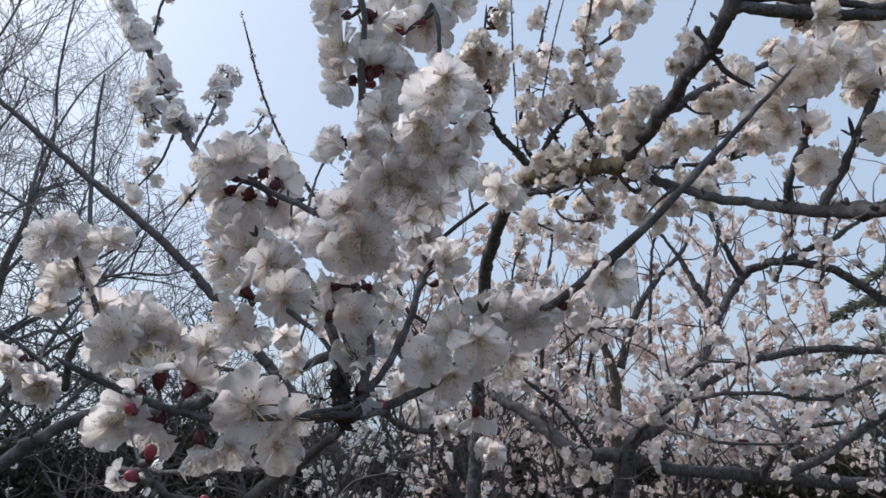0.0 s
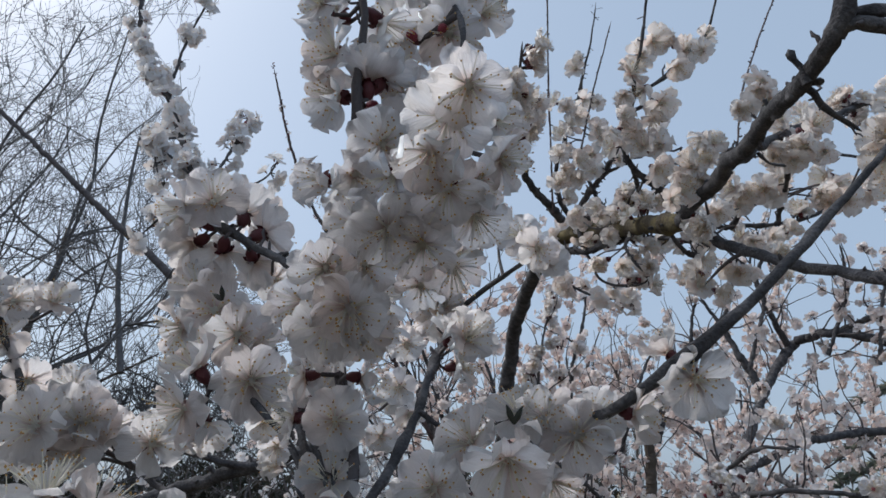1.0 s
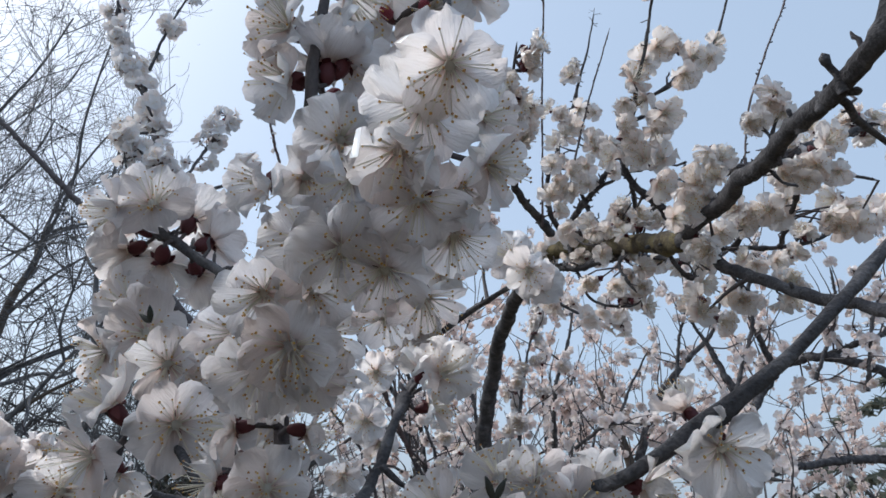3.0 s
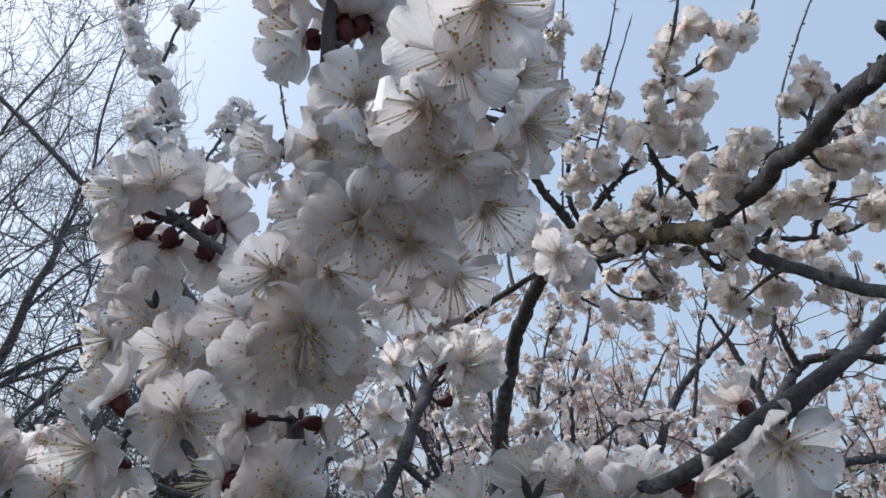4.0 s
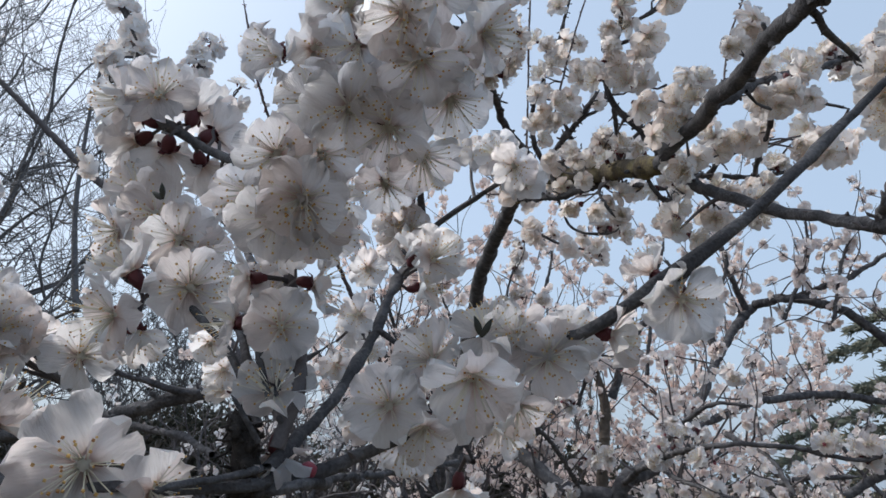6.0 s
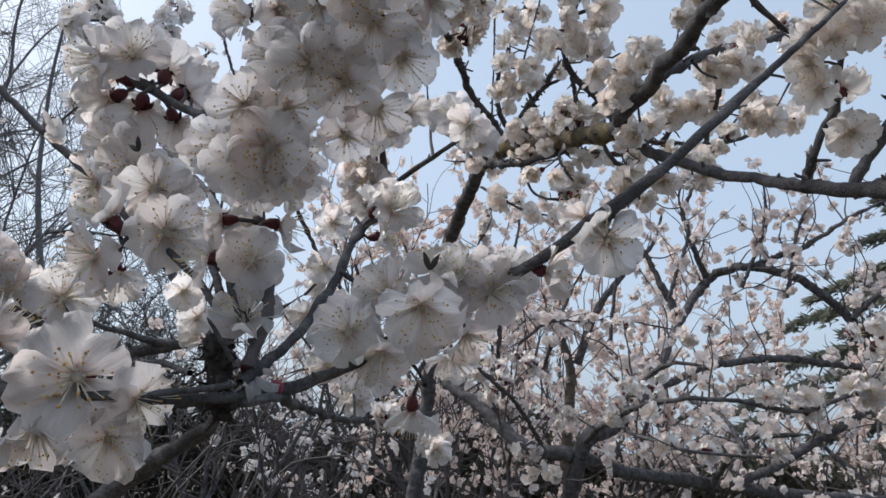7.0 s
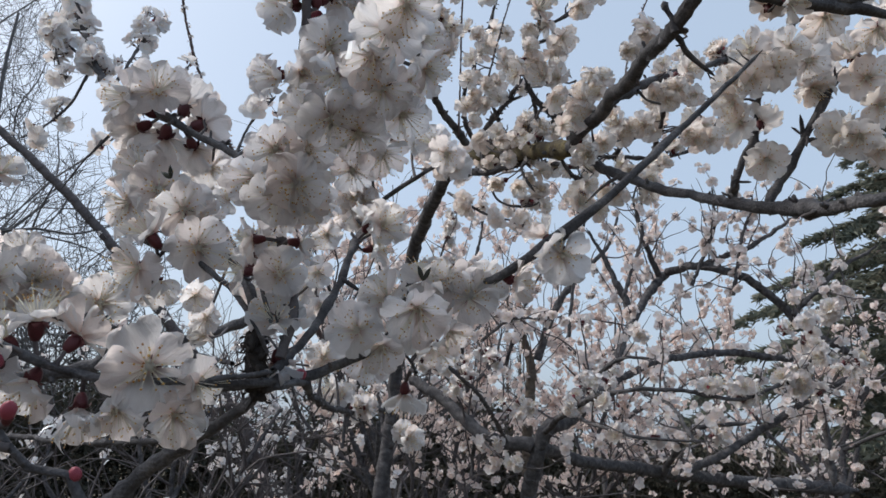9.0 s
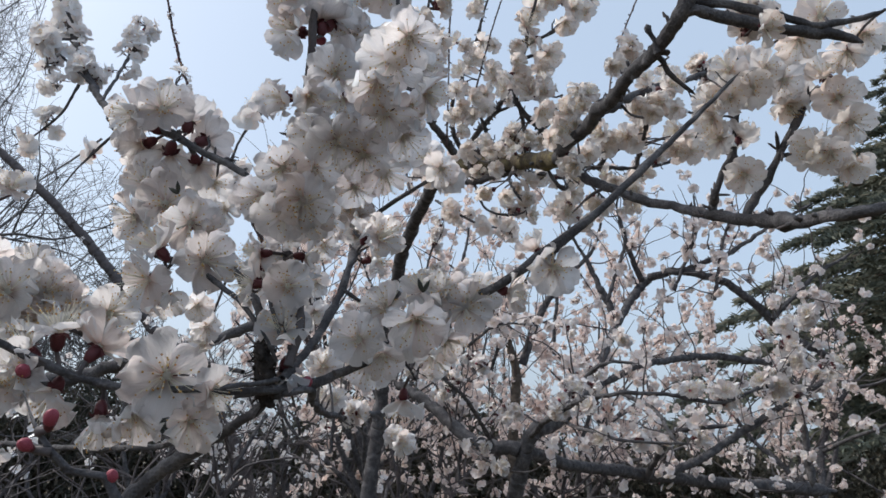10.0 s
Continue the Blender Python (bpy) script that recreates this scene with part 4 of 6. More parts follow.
near.flower_at([(-0.133, 0.612, 1.659, 0.34, -0.82, -0.46, 0.0142), (-0.128, 0.634, 1.645, 0.03, -0.94, -0.33, 0.0142), (-0.098, 0.651, 1.673, 0.38, -0.92, -0.04, 0.0142), (-0.165, 0.698, 1.794, 0.05, -0.93, -0.37, 0.0142), (-0.131, 0.681, 1.766, 0.41, -0.9, -0.15, 0.0142), (-0.036, 0.626, 1.719, 0.11, -0.92, -0.38, 0.0142), (-0.009, 0.605, 1.722, 0.4, -0.9, 0.16, 0.0142), (-0.042, 0.649, 1.691, -0.21, -0.96, -0.17, 0.0142), (-0.057, 0.672, 1.657, 0.13, -0.99, -0.1, 0.0142), (0.053, 0.531, 1.757, 0.03, -0.77, -0.64, 0.0142), (0.045, 0.54, 1.769, -0.55, -0.83, -0.1, 0.0142), (0.016, 0.569, 1.785, 0.21, -0.98, 0.04, 0.0142)])
near.flower_at([(0.004, 0.561, 1.765, 0.1, -0.97, -0.23, 0.0142), (-0.131, 0.651, 1.634, -0.3, -0.93, 0.23, 0.0137), (-0.167, 0.712, 1.814, -0.03, -1, 0.02, 0.0137), (0.064, 0.553, 1.755, -0.31, -0.93, 0.17, 0.0138), (0.032, 0.584, 1.789, 0.06, -0.98, 0.18, 0.0139), (-0.03, 0.597, 1.611, 0.08, -1, 0.04, 0.0146), (-0.267, 0.518, 1.695, 0.32, -0.94, -0.1, 0.0146), (-0.254, 0.53, 1.671, 0.53, -0.7, -0.47, 0.0146), (-0.279, 0.519, 1.687, -0.19, -0.89, -0.41, 0.0146), (-0.265, 0.515, 1.716, 0.69, -0.72, 0.11, 0.0146), (-0.205, 0.523, 1.646, 0.55, -0.83, -0.03, 0.0146), (-0.23, 0.522, 1.652, 0.25, -0.97, -0.05, 0.0146)])
near.flower_at([(-0.225, 0.531, 1.666, 0.29, -0.9, 0.33, 0.0146), (-0.228, 0.523, 1.641, 0.5, -0.86, 0.12, 0.0146), (-0.201, 0.533, 1.644, 0.54, -0.82, 0.21, 0.0146), (-0.213, 0.524, 1.631, 0.38, -0.93, 0, 0.0146), (-0.293, 0.532, 1.697, -0.25, -0.96, 0.09, 0.0144), (-0.293, 0.53, 1.669, 0.53, -0.84, 0.13, 0.014), (-0.247, 0.526, 1.719, 0.42, -0.77, 0.49, 0.0138), (-0.223, 0.543, 1.651, 0.76, -0.65, 0.01, 0.0131)])
near.bud_at([(-0.115, 0.306, 1.556, 0.29, -0.69, 0.67, 0.0075), (-0.121, 0.307, 1.548, -0.12, -0.95, 0.3, 0.0067), (-0.095, 0.313, 1.537, 0.27, -0.71, 0.65, 0.0064), (-0.158, 0.384, 1.58, 0.05, -0.97, 0.22, 0.009), (-0.04, 0.408, 1.78, 0.76, -0.6, -0.26, 0.0082), (-0.019, 0.404, 1.817, -0.37, -0.93, -0.05, 0.0082), (-0.036, 0.439, 1.582, 0.14, -0.94, 0.3, 0.0098), (-0.006, 0.404, 1.822, 0.48, -0.86, -0.18, 0.0074)])
# -- the tree behind it
mid.limb("trunk", [(0, 2.3, -0.01, 0.05), (0.03, 2.27, 0.8, 0.034), (0.09, 2.23, 1.35, 0.024), (0.122, 2.2, 1.667, 0.0201), (0.129, 2.133, 1.827, 0.0211), (0.14, 1.91, 2.029, 0.0183), (0.16, 1.601, 2.099, 0.0147), (0.173, 1.272, 2.075, 0.0117)], label="dark upright trunk")
mid.limb("limb", [(0.157, 1.274, 2.057, 0.0135), (0.193, 1.174, 2.05, 0.0128), (0.231, 1.01, 1.984, 0.0118), (0.239, 0.827, 1.91, 0.0106), (0.242, 0.79, 1.898, 0.0095)], mat=M_MOSSY, label="limb spotted with yellow-green lichen", bloom=(32, 0.0, 1.0, .0148), spurs=70, sprout=(11,.09,90,.5,.0,.62,.0142))
mid.limb("limb", [(0.241, 0.793, 1.899, 0.0061), (0.264, 0.771, 1.867, 0.0055), (0.292, 0.715, 1.822, 0.005), (0.32, 0.64, 1.779, 0.005), (0.333, 0.563, 1.744, 0.0052), (0.328, 0.505, 1.723, 0.005), (0.324, 0.446, 1.707, 0.0043), (0.37, 0.426, 1.711, 0.0037)], spurs=40, sprout=(4,.05,80,-.2,.05,.45,.0142))
mid.limb("limb", [(0.243, 0.8, 1.9, 0.0078), (0.2397, 0.785, 1.8973, 0.0076), (0.234, 0.69, 1.885, 0.0071), (0.229, 0.607, 1.873, 0.0066), (0.224, 0.524, 1.862, 0.0062), (0.22, 0.462, 1.8535, 0.0056), (0.2195, 0.446, 1.856, 0.0053), (0.224, 0.436, 1.872, 0.0046), (0.232, 0.425, 1.9, 0.0036)], spurs=26)
mid.limb("branch", [(0.2195, 0.45, 1.8535, 0.0046), (0.228, 0.442, 1.857, 0.0046), (0.261, 0.44, 1.85, 0.0044), (0.301, 0.44, 1.846, 0.0042), (0.333, 0.44, 1.847, 0.0038), (0.361, 0.44, 1.843, 0.0030)], bloom=(40, .35, 1.0, .0148), spurs=26)
mid.limb("branch", [(0.222, 0.45, 1.87, 0.0029), (0.258, 0.44, 1.863, 0.0030), (0.303, 0.44, 1.856, 0.0029), (0.325, 0.44, 1.853, 0.0027), (0.366, 0.44, 1.866, 0.0022), (0.385, 0.44, 1.874, 0.0016)], bloom=(40, .4, 1.0, .0148), spurs=26)
mid.limb("branch", [(0.235, 0.700, 1.886, 0.0053), (0.261, 0.713, 1.915, 0.0050), (0.292, 0.730, 1.940, 0.0046), (0.324, 0.752, 1.965, 0.0043), (0.358, 0.777, 1.991, 0.0040), (0.392, 0.806, 2.018, 0.0039), (0.466, 0.860, 2.068, 0.0042), (0.557, 0.920, 2.132, 0.0040), (0.665, 0.980, 2.198, 0.0030)], bloom=(68, .35, 1.0, .0148), spurs=30)
mid.limb("twig", [(0.222, 0.5, 1.859, 0.0026), (0.232, 0.504, 1.8525, 0.0022), (0.238, 0.508, 1.8455, 0.0022), (0.2525, 0.515, 1.8395, 0.0018), (0.262, 0.523, 1.842, 0.0015), (0.272, 0.528, 1.84, 0.0009)], spurs=110)
mid.limb("branch", [(0.179, 1.201, 2.085, 0.0074), (0.115, 1.088, 2.102, 0.0055), (0.07, 0.949, 2.09, 0.0043), (0.036, 0.774, 2.028, 0.0028), (0.023, 0.754, 2.032, 0.0019)], spurs=64)
mid.limb("branch", [(0.048, 0.832, 2.048, 0.0021), (0.066, 0.802, 2.052, 0.0018), (0.074, 0.778, 2.089, 0.0013), (0.076, 0.766, 2.111, 0.0009)], bloom=(338,.1,1.0, .0148))
mid.limb("branch", [(0.077, 0.95, 2.08, 0.0022), (0.09, 0.918, 2.096, 0.0015), (0.099, 0.897, 2.109, 0.0013)], bloom=(286, 0.0, 1.0, .0148))
mid.budded(mid.limb("shoot", [(0.158, 1.151, 2.074, 0.0017), (0.159, 1.13, 2.279, 0.0015), (0.164, 1.105, 2.519, 0.0013), (0.168, 1.094, 2.618, 0.0011)], mat=M_SPRIG), 26)
mid.budded(mid.limb("shoot", [(0.295, 0.762, 1.955, 0.001), (0.336, 0.8, 2.074, 0.001), (0.445, 0.877, 2.291, 0.0011), (0.501, 0.916, 2.405, 0.0009)], mat=M_SPRIG), 40)
mid.budded(mid.limb("shoot", [(0.183, 1.049, 2.093, 0.0015), (0.213, 1.035, 2.226, 0.0013), (0.251, 1.021, 2.359, 0.001)], mat=M_SPRIG), 26)
mid.limb("shoot", [(0.048, 0.962, 1.967, 0.0013), (0.044, 0.958, 1.998, 0.0013), (0.04, 0.954, 2.038, 0.0008)], spurs=112)
mid.limb("branch", [(0.155, 1.255, 2.049, 0.0065), (0.191, 1.11, 1.988, 0.0052), (0.248, 1.012, 1.969, 0.004), (0.297, 0.916, 1.925, 0.0026), (0.32, 0.895, 1.927, 0.0013)], spurs=80)
mid.limb("branch", [(0.2, 1.111, 1.985, 0.0022), (0.223, 1.115, 1.941, 0.0019), (0.265, 1.067, 1.92, 0.0015), (0.281, 1.046, 1.931, 0.0009)], bloom=(143,.3,1.0, .0148), spurs=64)
mid.limb("branch", [(0.168, 1.356, 2.045, 0.0027), (0.229, 1.263, 1.969, 0.0021), (0.289, 1.216, 1.941, 0.0014)], bloom=(263,.3,1.0, .0148))
mid.limb("branch", [(0.249, 0.808, 1.898, 0.0027), (0.35, 0.914, 1.943, 0.0029), (0.452, 0.961, 1.972, 0.0025), (0.549, 1.006, 2.027, 0.0024), (0.646, 1.049, 2.09, 0.0019)], bloom=(76,.2,1.0, .0148), spurs=80)
mid.limb("branch", [(0.444, 0.961, 1.972, 0.0017), (0.47, 0.958, 2.006, 0.0014), (0.497, 0.954, 2.038, 0.0008)], spurs=64)
mid.limb("branch", [(0.325, 0.608, 1.765, 0.0034), (0.327, 0.608, 1.774, 0.0043), (0.315, 0.585, 1.772, 0.0034), (0.318, 0.580, 1.783, 0.0030), (0.323, 0.575, 1.797, 0.0027), (0.328, 0.570, 1.804, 0.0030), (0.326, 0.560, 1.822, 0.0026), (0.325, 0.550, 1.840, 0.0022), (0.334, 0.540, 1.859, 0.0020), (0.343, 0.530, 1.877, 0.0018), (0.349, 0.520, 1.899, 0.0013)], spurs=40)
mid.limb("branch", [(0.332, 0.567, 1.746, 0.0036), (0.336, 0.567, 1.756, 0.0044), (0.346, 0.570, 1.768, 0.0036), (0.355, 0.565, 1.781, 0.0033), (0.365, 0.560, 1.802, 0.0030), (0.370, 0.550, 1.818, 0.0032), (0.377, 0.540, 1.833, 0.0028), (0.389, 0.530, 1.857, 0.0020)], spurs=40, bloom=(50, .6, 1.0, .0148))
mid.limb("branch", [(0.365, 0.560, 1.802, 0.0022), (0.372, 0.555, 1.803, 0.0020), (0.385, 0.550, 1.799, 0.0018), (0.400, 0.540, 1.803, 0.0014)], spurs=40, bloom=(90, .4, 1.0, .0148))
mid.limb("twig", [(0.367, 0.560, 1.806, 0.0020), (0.364, 0.555, 1.815, 0.0016), (0.360, 0.550, 1.824, 0.0012)])
mid.flower_at([(0.313, 0.54, 1.848, -0.68, -0.64, -0.35, 0.0183), (0.33, 0.535, 1.854, -0.44, -0.83, -0.33, 0.0185), (0.3, 0.55, 1.831, -0.79, -0.35, -0.51, 0.0167), (0.308, 0.555, 1.814, -0.95, -0.3, -0.11, 0.0168), (0.327, 0.555, 1.782, -0.51, -0.61, -0.61, 0.0185), (0.329, 0.56, 1.819, 0.44, 0.1, 0.89, 0.017), (0.36, 0.53, 1.864, -0.39, -0.74, -0.55, 0.0185), (0.3, 0.55, 1.848, -0.74, -0.64, -0.22, 0.0161)])
mid.flower_at([(0.343, 0.53, 1.873, -0.54, -0.8, -0.25, 0.0185), (0.315, 0.54, 1.875, -0.74, -0.66, -0.16, 0.0177), (0.368, 0.54, 1.845, 0.02, -0.63, -0.78, 0.0167), (0.384, 0.5, 1.832, -0.47, -0.72, -0.5, 0.0185), (0.392, 0.5, 1.81, -0.2, -0.68, -0.71, 0.0185), (0.373, 0.505, 1.784, -0.56, -0.55, -0.62, 0.0185)])
mid.flower_at([(0.387, 0.505, 1.774, -0.17, -0.65, -0.74, 0.0185), (0.366, 0.515, 1.791, -0.96, -0.23, -0.18, 0.0185), (0.38, 0.505, 1.855, -0.66, -0.7, 0.26, 0.0185), (0.392, 0.47, 1.874, -0.44, -0.4, -0.8, 0.0185), (0.378, 0.475, 1.859, -0.45, 0.19, -0.87, 0.0165), (0.34, 0.48, 1.87, -0.34, -0.32, -0.88, 0.0185), (0.345, 0.46, 1.878, -0.48, -0.84, -0.26, 0.0185)])
mid.limb("twig", [(0.240, 0.970, 1.965, 0.0022), (0.223, 0.960, 1.939, 0.0021), (0.226, 0.950, 1.915, 0.0017), (0.238, 0.950, 1.897, 0.0014)], spurs=110)
mid.limb("twig", [(0.242, 0.850, 1.919, 0.0022), (0.253, 0.860, 1.901, 0.0022), (0.270, 0.870, 1.887, 0.0019), (0.287, 0.880, 1.893, 0.0019), (0.298, 0.880, 1.901, 0.0013)], spurs=110)
mid.limb("twig", [(0.192, 1.120, 2.029, 0.0030), (0.197, 1.110, 1.994, 0.0025), (0.207, 1.100, 1.955, 0.0021)], spurs=110)
mid.limb("twig", [(0.332, 0.900, 1.938, 0.0017), (0.350, 0.900, 1.925, 0.0016), (0.382, 0.900, 1.922, 0.0013), (0.401, 0.900, 1.935, 0.0013)], spurs=110)
mid.flower_at([(0.206, 0.981, 1.957, -0.05, -0.98, -0.17, 0.0132), (0.239, 0.969, 1.949, 0.31, -0.89, 0.34, 0.0144), (0.25, 0.961, 1.933, 0.28, -0.93, -0.25, 0.0142), (0.276, 0.972, 1.948, -0.31, -0.61, -0.73, 0.0159), (0.198, 0.98, 1.923, -0.82, -0.21, -0.53, 0.0173), (0.214, 0.961, 1.909, 0.16, -0.7, -0.7, 0.0154), (0.183, 0.979, 1.919, 0.18, -0.32, -0.93, 0.0144), (0.241, 0.979, 1.929, -0.57, -0.56, -0.6, 0.0144), (0.284, 0.884, 1.919, -0.61, -0.76, 0.2, 0.0142), (0.302, 0.891, 1.91, -0.7, -0.7, 0.15, 0.0155), (0.286, 0.872, 1.883, 0.37, -0.71, -0.6, 0.015), (0.265, 0.882, 1.906, -0.69, -0.12, -0.72, 0.0128), (0.338, 0.875, 1.915, -0.96, -0.28, 0.01, 0.0127), (0.375, 0.88, 1.915, 0.22, -0.86, -0.46, 0.0128), (0.346, 0.869, 1.905, -0.11, -0.63, -0.77, 0.0138), (0.403, 0.887, 1.926, 0.21, -0.96, 0.2, 0.0125)])
mid.limb("branch", [(0.243, 0.800, 1.909, 0.0049), (0.222, 0.790, 1.928, 0.0040), (0.197, 0.780, 1.943, 0.0037), (0.182, 0.770, 1.958, 0.0031), (0.178, 0.765, 1.975, 0.0028), (0.182, 0.760, 1.995, 0.0026), (0.188, 0.750, 2.015, 0.0023), (0.190, 0.740, 2.035, 0.0020), (0.198, 0.730, 2.069, 0.0017), (0.207, 0.720, 2.125, 0.0014), (0.213, 0.700, 2.179, 0.0012)], spurs=60, bloom=(120, .82, 1.0, .0148))
mid.limb("twig", [(0.187, 0.757, 2.008, 0.0023), (0.194, 0.754, 2.010, 0.0020), (0.203, 0.750, 2.011, 0.0017)], spurs=60)
mid.limb("branch", [(0.190, 0.750, 2.022, 0.0014), (0.209, 0.745, 2.033, 0.0017), (0.227, 0.740, 2.044, 0.0023), (0.238, 0.740, 2.061, 0.0020), (0.253, 0.730, 2.070, 0.0017), (0.266, 0.720, 2.080, 0.0014), (0.284, 0.720, 2.129, 0.0012), (0.289, 0.700, 2.161, 0.0009)], spurs=50, bloom=(110, .75, 1.0, .0148))
mid.limb("branch", [(0.192, 1.160, 2.066, 0.0054), (0.206, 1.120, 2.081, 0.0048), (0.215, 1.080, 2.086, 0.0042), (0.222, 1.040, 2.090, 0.0037), (0.226, 1.000, 2.091, 0.0031), (0.235, 0.990, 2.103, 0.0023)], spurs=110)
mid.limb("twig", [(0.219, 1.050, 2.085, 0.0025), (0.227, 1.030, 2.086, 0.0024), (0.238, 1.010, 2.082, 0.0020)], spurs=90)
mid.limb("twig", [(0.215, 1.100, 2.089, 0.0026), (0.226, 1.080, 2.051, 0.0025), (0.233, 1.040, 2.009, 0.0020)], spurs=60)
mid.limb("twig", [(0.212, 1.080, 2.080, 0.0030), (0.202, 1.070, 2.096, 0.0025), (0.199, 1.060, 2.114, 0.0025), (0.202, 1.050, 2.124, 0.0021)], spurs=110)
mid.limb("branch", [(0.188, 1.170, 2.076, 0.0041), (0.169, 1.140, 2.092, 0.0040), (0.161, 1.120, 2.126, 0.0036), (0.163, 1.100, 2.150, 0.0031), (0.174, 1.090, 2.172, 0.0026), (0.174, 1.080, 2.194, 0.0026), (0.186, 1.070, 2.214, 0.0031), (0.197, 1.060, 2.238, 0.0031), (0.201, 1.050, 2.258, 0.0022), (0.209, 1.040, 2.293, 0.0018), (0.218, 1.030, 2.328, 0.0013), (0.229, 1.020, 2.397, 0.0011)], spurs=90)
mid.limb("twig", [(0.237, 0.920, 1.962, 0.0031), (0.230, 0.900, 1.987, 0.0027), (0.196, 0.800, 1.962, 0.0024)], spurs=50)
mid.limb("branch", [(0.262, 0.660, 1.908, 0.0030), (0.277, 0.740, 1.947, 0.0032), (0.275, 0.800, 1.968, 0.0027), (0.271, 0.850, 1.984, 0.0025), (0.263, 0.900, 1.995, 0.0024), (0.255, 0.950, 1.999, 0.0022)], spurs=50)
mid.limb("twig", [(0.268, 0.660, 1.917, 0.0019), (0.295, 0.700, 1.961, 0.0015), (0.301, 0.700, 1.977, 0.0016), (0.307, 0.700, 1.986, 0.0013)], spurs=90)
mid.limb("twig", [(0.294, 0.700, 1.958, 0.0013), (0.290, 0.700, 1.965, 0.0013), (0.281, 0.700, 1.969, 0.0010)], spurs=90)
mid.limb("twig", [(0.235, 0.700, 1.905, 0.0015), (0.237, 0.700, 1.922, 0.0013), (0.242, 0.700, 1.938, 0.0010)], spurs=60)
mid.limb("twig", [(0.221, 0.720, 1.900, 0.0015), (0.223, 0.730, 1.921, 0.0013), (0.224, 0.730, 1.937, 0.0013), (0.227, 0.730, 1.948, 0.0013)], spurs=60)
mid.limb("branch", [(0.415, 0.940, 1.960, 0.0032), (0.386, 0.860, 1.960, 0.0025), (0.364, 0.800, 1.952, 0.0024), (0.362, 0.780, 1.962, 0.0020), (0.368, 0.770, 1.974, 0.0017), (0.379, 0.760, 1.988, 0.0014)], spurs=80)
mid.limb("branch", [(0.267, 0.660, 1.900, 0.0014), (0.286, 0.680, 1.902, 0.0012), (0.322, 0.720, 1.921, 0.0013)], spurs=60)
mid.limb("branch", [(0.362, 0.780, 1.962, 0.0014), (0.390, 0.780, 1.976, 0.0017), (0.412, 0.780, 1.969, 0.0017), (0.439, 0.780, 1.964, 0.0014)], spurs=60)
mid.limb("branch", [(0.338, 0.900, 1.939, 0.0030), (0.344, 0.880, 1.946, 0.0026), (0.352, 0.870, 1.949, 0.0022), (0.364, 0.860, 1.955, 0.0019)], spurs=60)
mid.limb("branch", [(0.296, 0.860, 1.926, 0.0022), (0.310, 0.850, 1.930, 0.0019), (0.324, 0.840, 1.932, 0.0015)], spurs=60)
mid.limb("stub", [(0.218, 0.485, 1.847, 0.0030), (0.216, 0.484, 1.856, 0.0025), (0.214, 0.483, 1.861, 0.0022), (0.211, 0.482, 1.865, 0.0024), (0.209, 0.481, 1.870, 0.0019)])
mid.limb("stub", [(0.221, 0.510, 1.853, 0.0037), (0.219, 0.508, 1.857, 0.0028), (0.218, 0.507, 1.860, 0.0018)], spurs=110)
mid.limb("stub", [(0.225, 0.540, 1.858, 0.0043), (0.221, 0.540, 1.861, 0.0036), (0.219, 0.540, 1.862, 0.0018)])
mid.flower_at([(0.203, 0.746, 2.075, -0.09, -0.9, -0.43, 0.0185), (0.186, 0.734, 2.041, 0.32, -0.94, 0.1, 0.0185), (0.211, 0.726, 2.077, 0.28, -0.8, -0.53, 0.0185), (0.177, 0.737, 2.017, -0.26, -0.44, -0.86, 0.0145), (0.2, 0.745, 2.029, -0.84, -0.03, -0.54, 0.017), (0.211, 0.726, 2.0, 0.1, -0.51, -0.85, 0.0185), (0.206, 0.744, 1.992, 0.12, -0.11, -0.99, 0.0178), (0.187, 0.744, 1.975, -0.57, -0.44, -0.69, 0.0185), (0.192, 0.739, 1.953, -0.57, -0.82, 0.08, 0.0185), (0.212, 0.746, 1.959, -0.66, -0.75, 0.02, 0.0185), (0.198, 0.727, 1.922, 0.42, -0.6, -0.68, 0.0178), (0.165, 0.737, 1.97, -0.65, -0.05, -0.76, 0.0142)])
mid.flower_at([(0.158, 0.73, 1.95, -0.9, -0.42, -0.12, 0.0128), (0.172, 0.735, 1.99, 0.41, -0.71, -0.58, 0.0132), (0.229, 0.714, 2.036, -0.02, -0.41, -0.91, 0.0164), (0.247, 0.732, 2.069, 0.33, -0.94, -0.05, 0.0171), (0.257, 0.714, 2.055, -0.75, -0.55, -0.37, 0.0138), (0.233, 0.731, 2.077, -0.75, -0.65, 0.16, 0.0137), (0.266, 0.722, 2.078, 0.36, -0.92, -0.15, 0.0125), (0.225, 0.706, 1.912, -0.26, -0.97, 0.03, 0.0176), (0.212, 0.711, 1.888, 0.38, -0.92, 0.14, 0.0185), (0.234, 0.71, 1.901, -0.82, -0.31, -0.48, 0.0141), (0.238, 0.695, 1.912, -0.58, -0.81, 0.07, 0.0139), (0.234, 0.692, 1.937, -0.59, -0.02, -0.81, 0.013)])
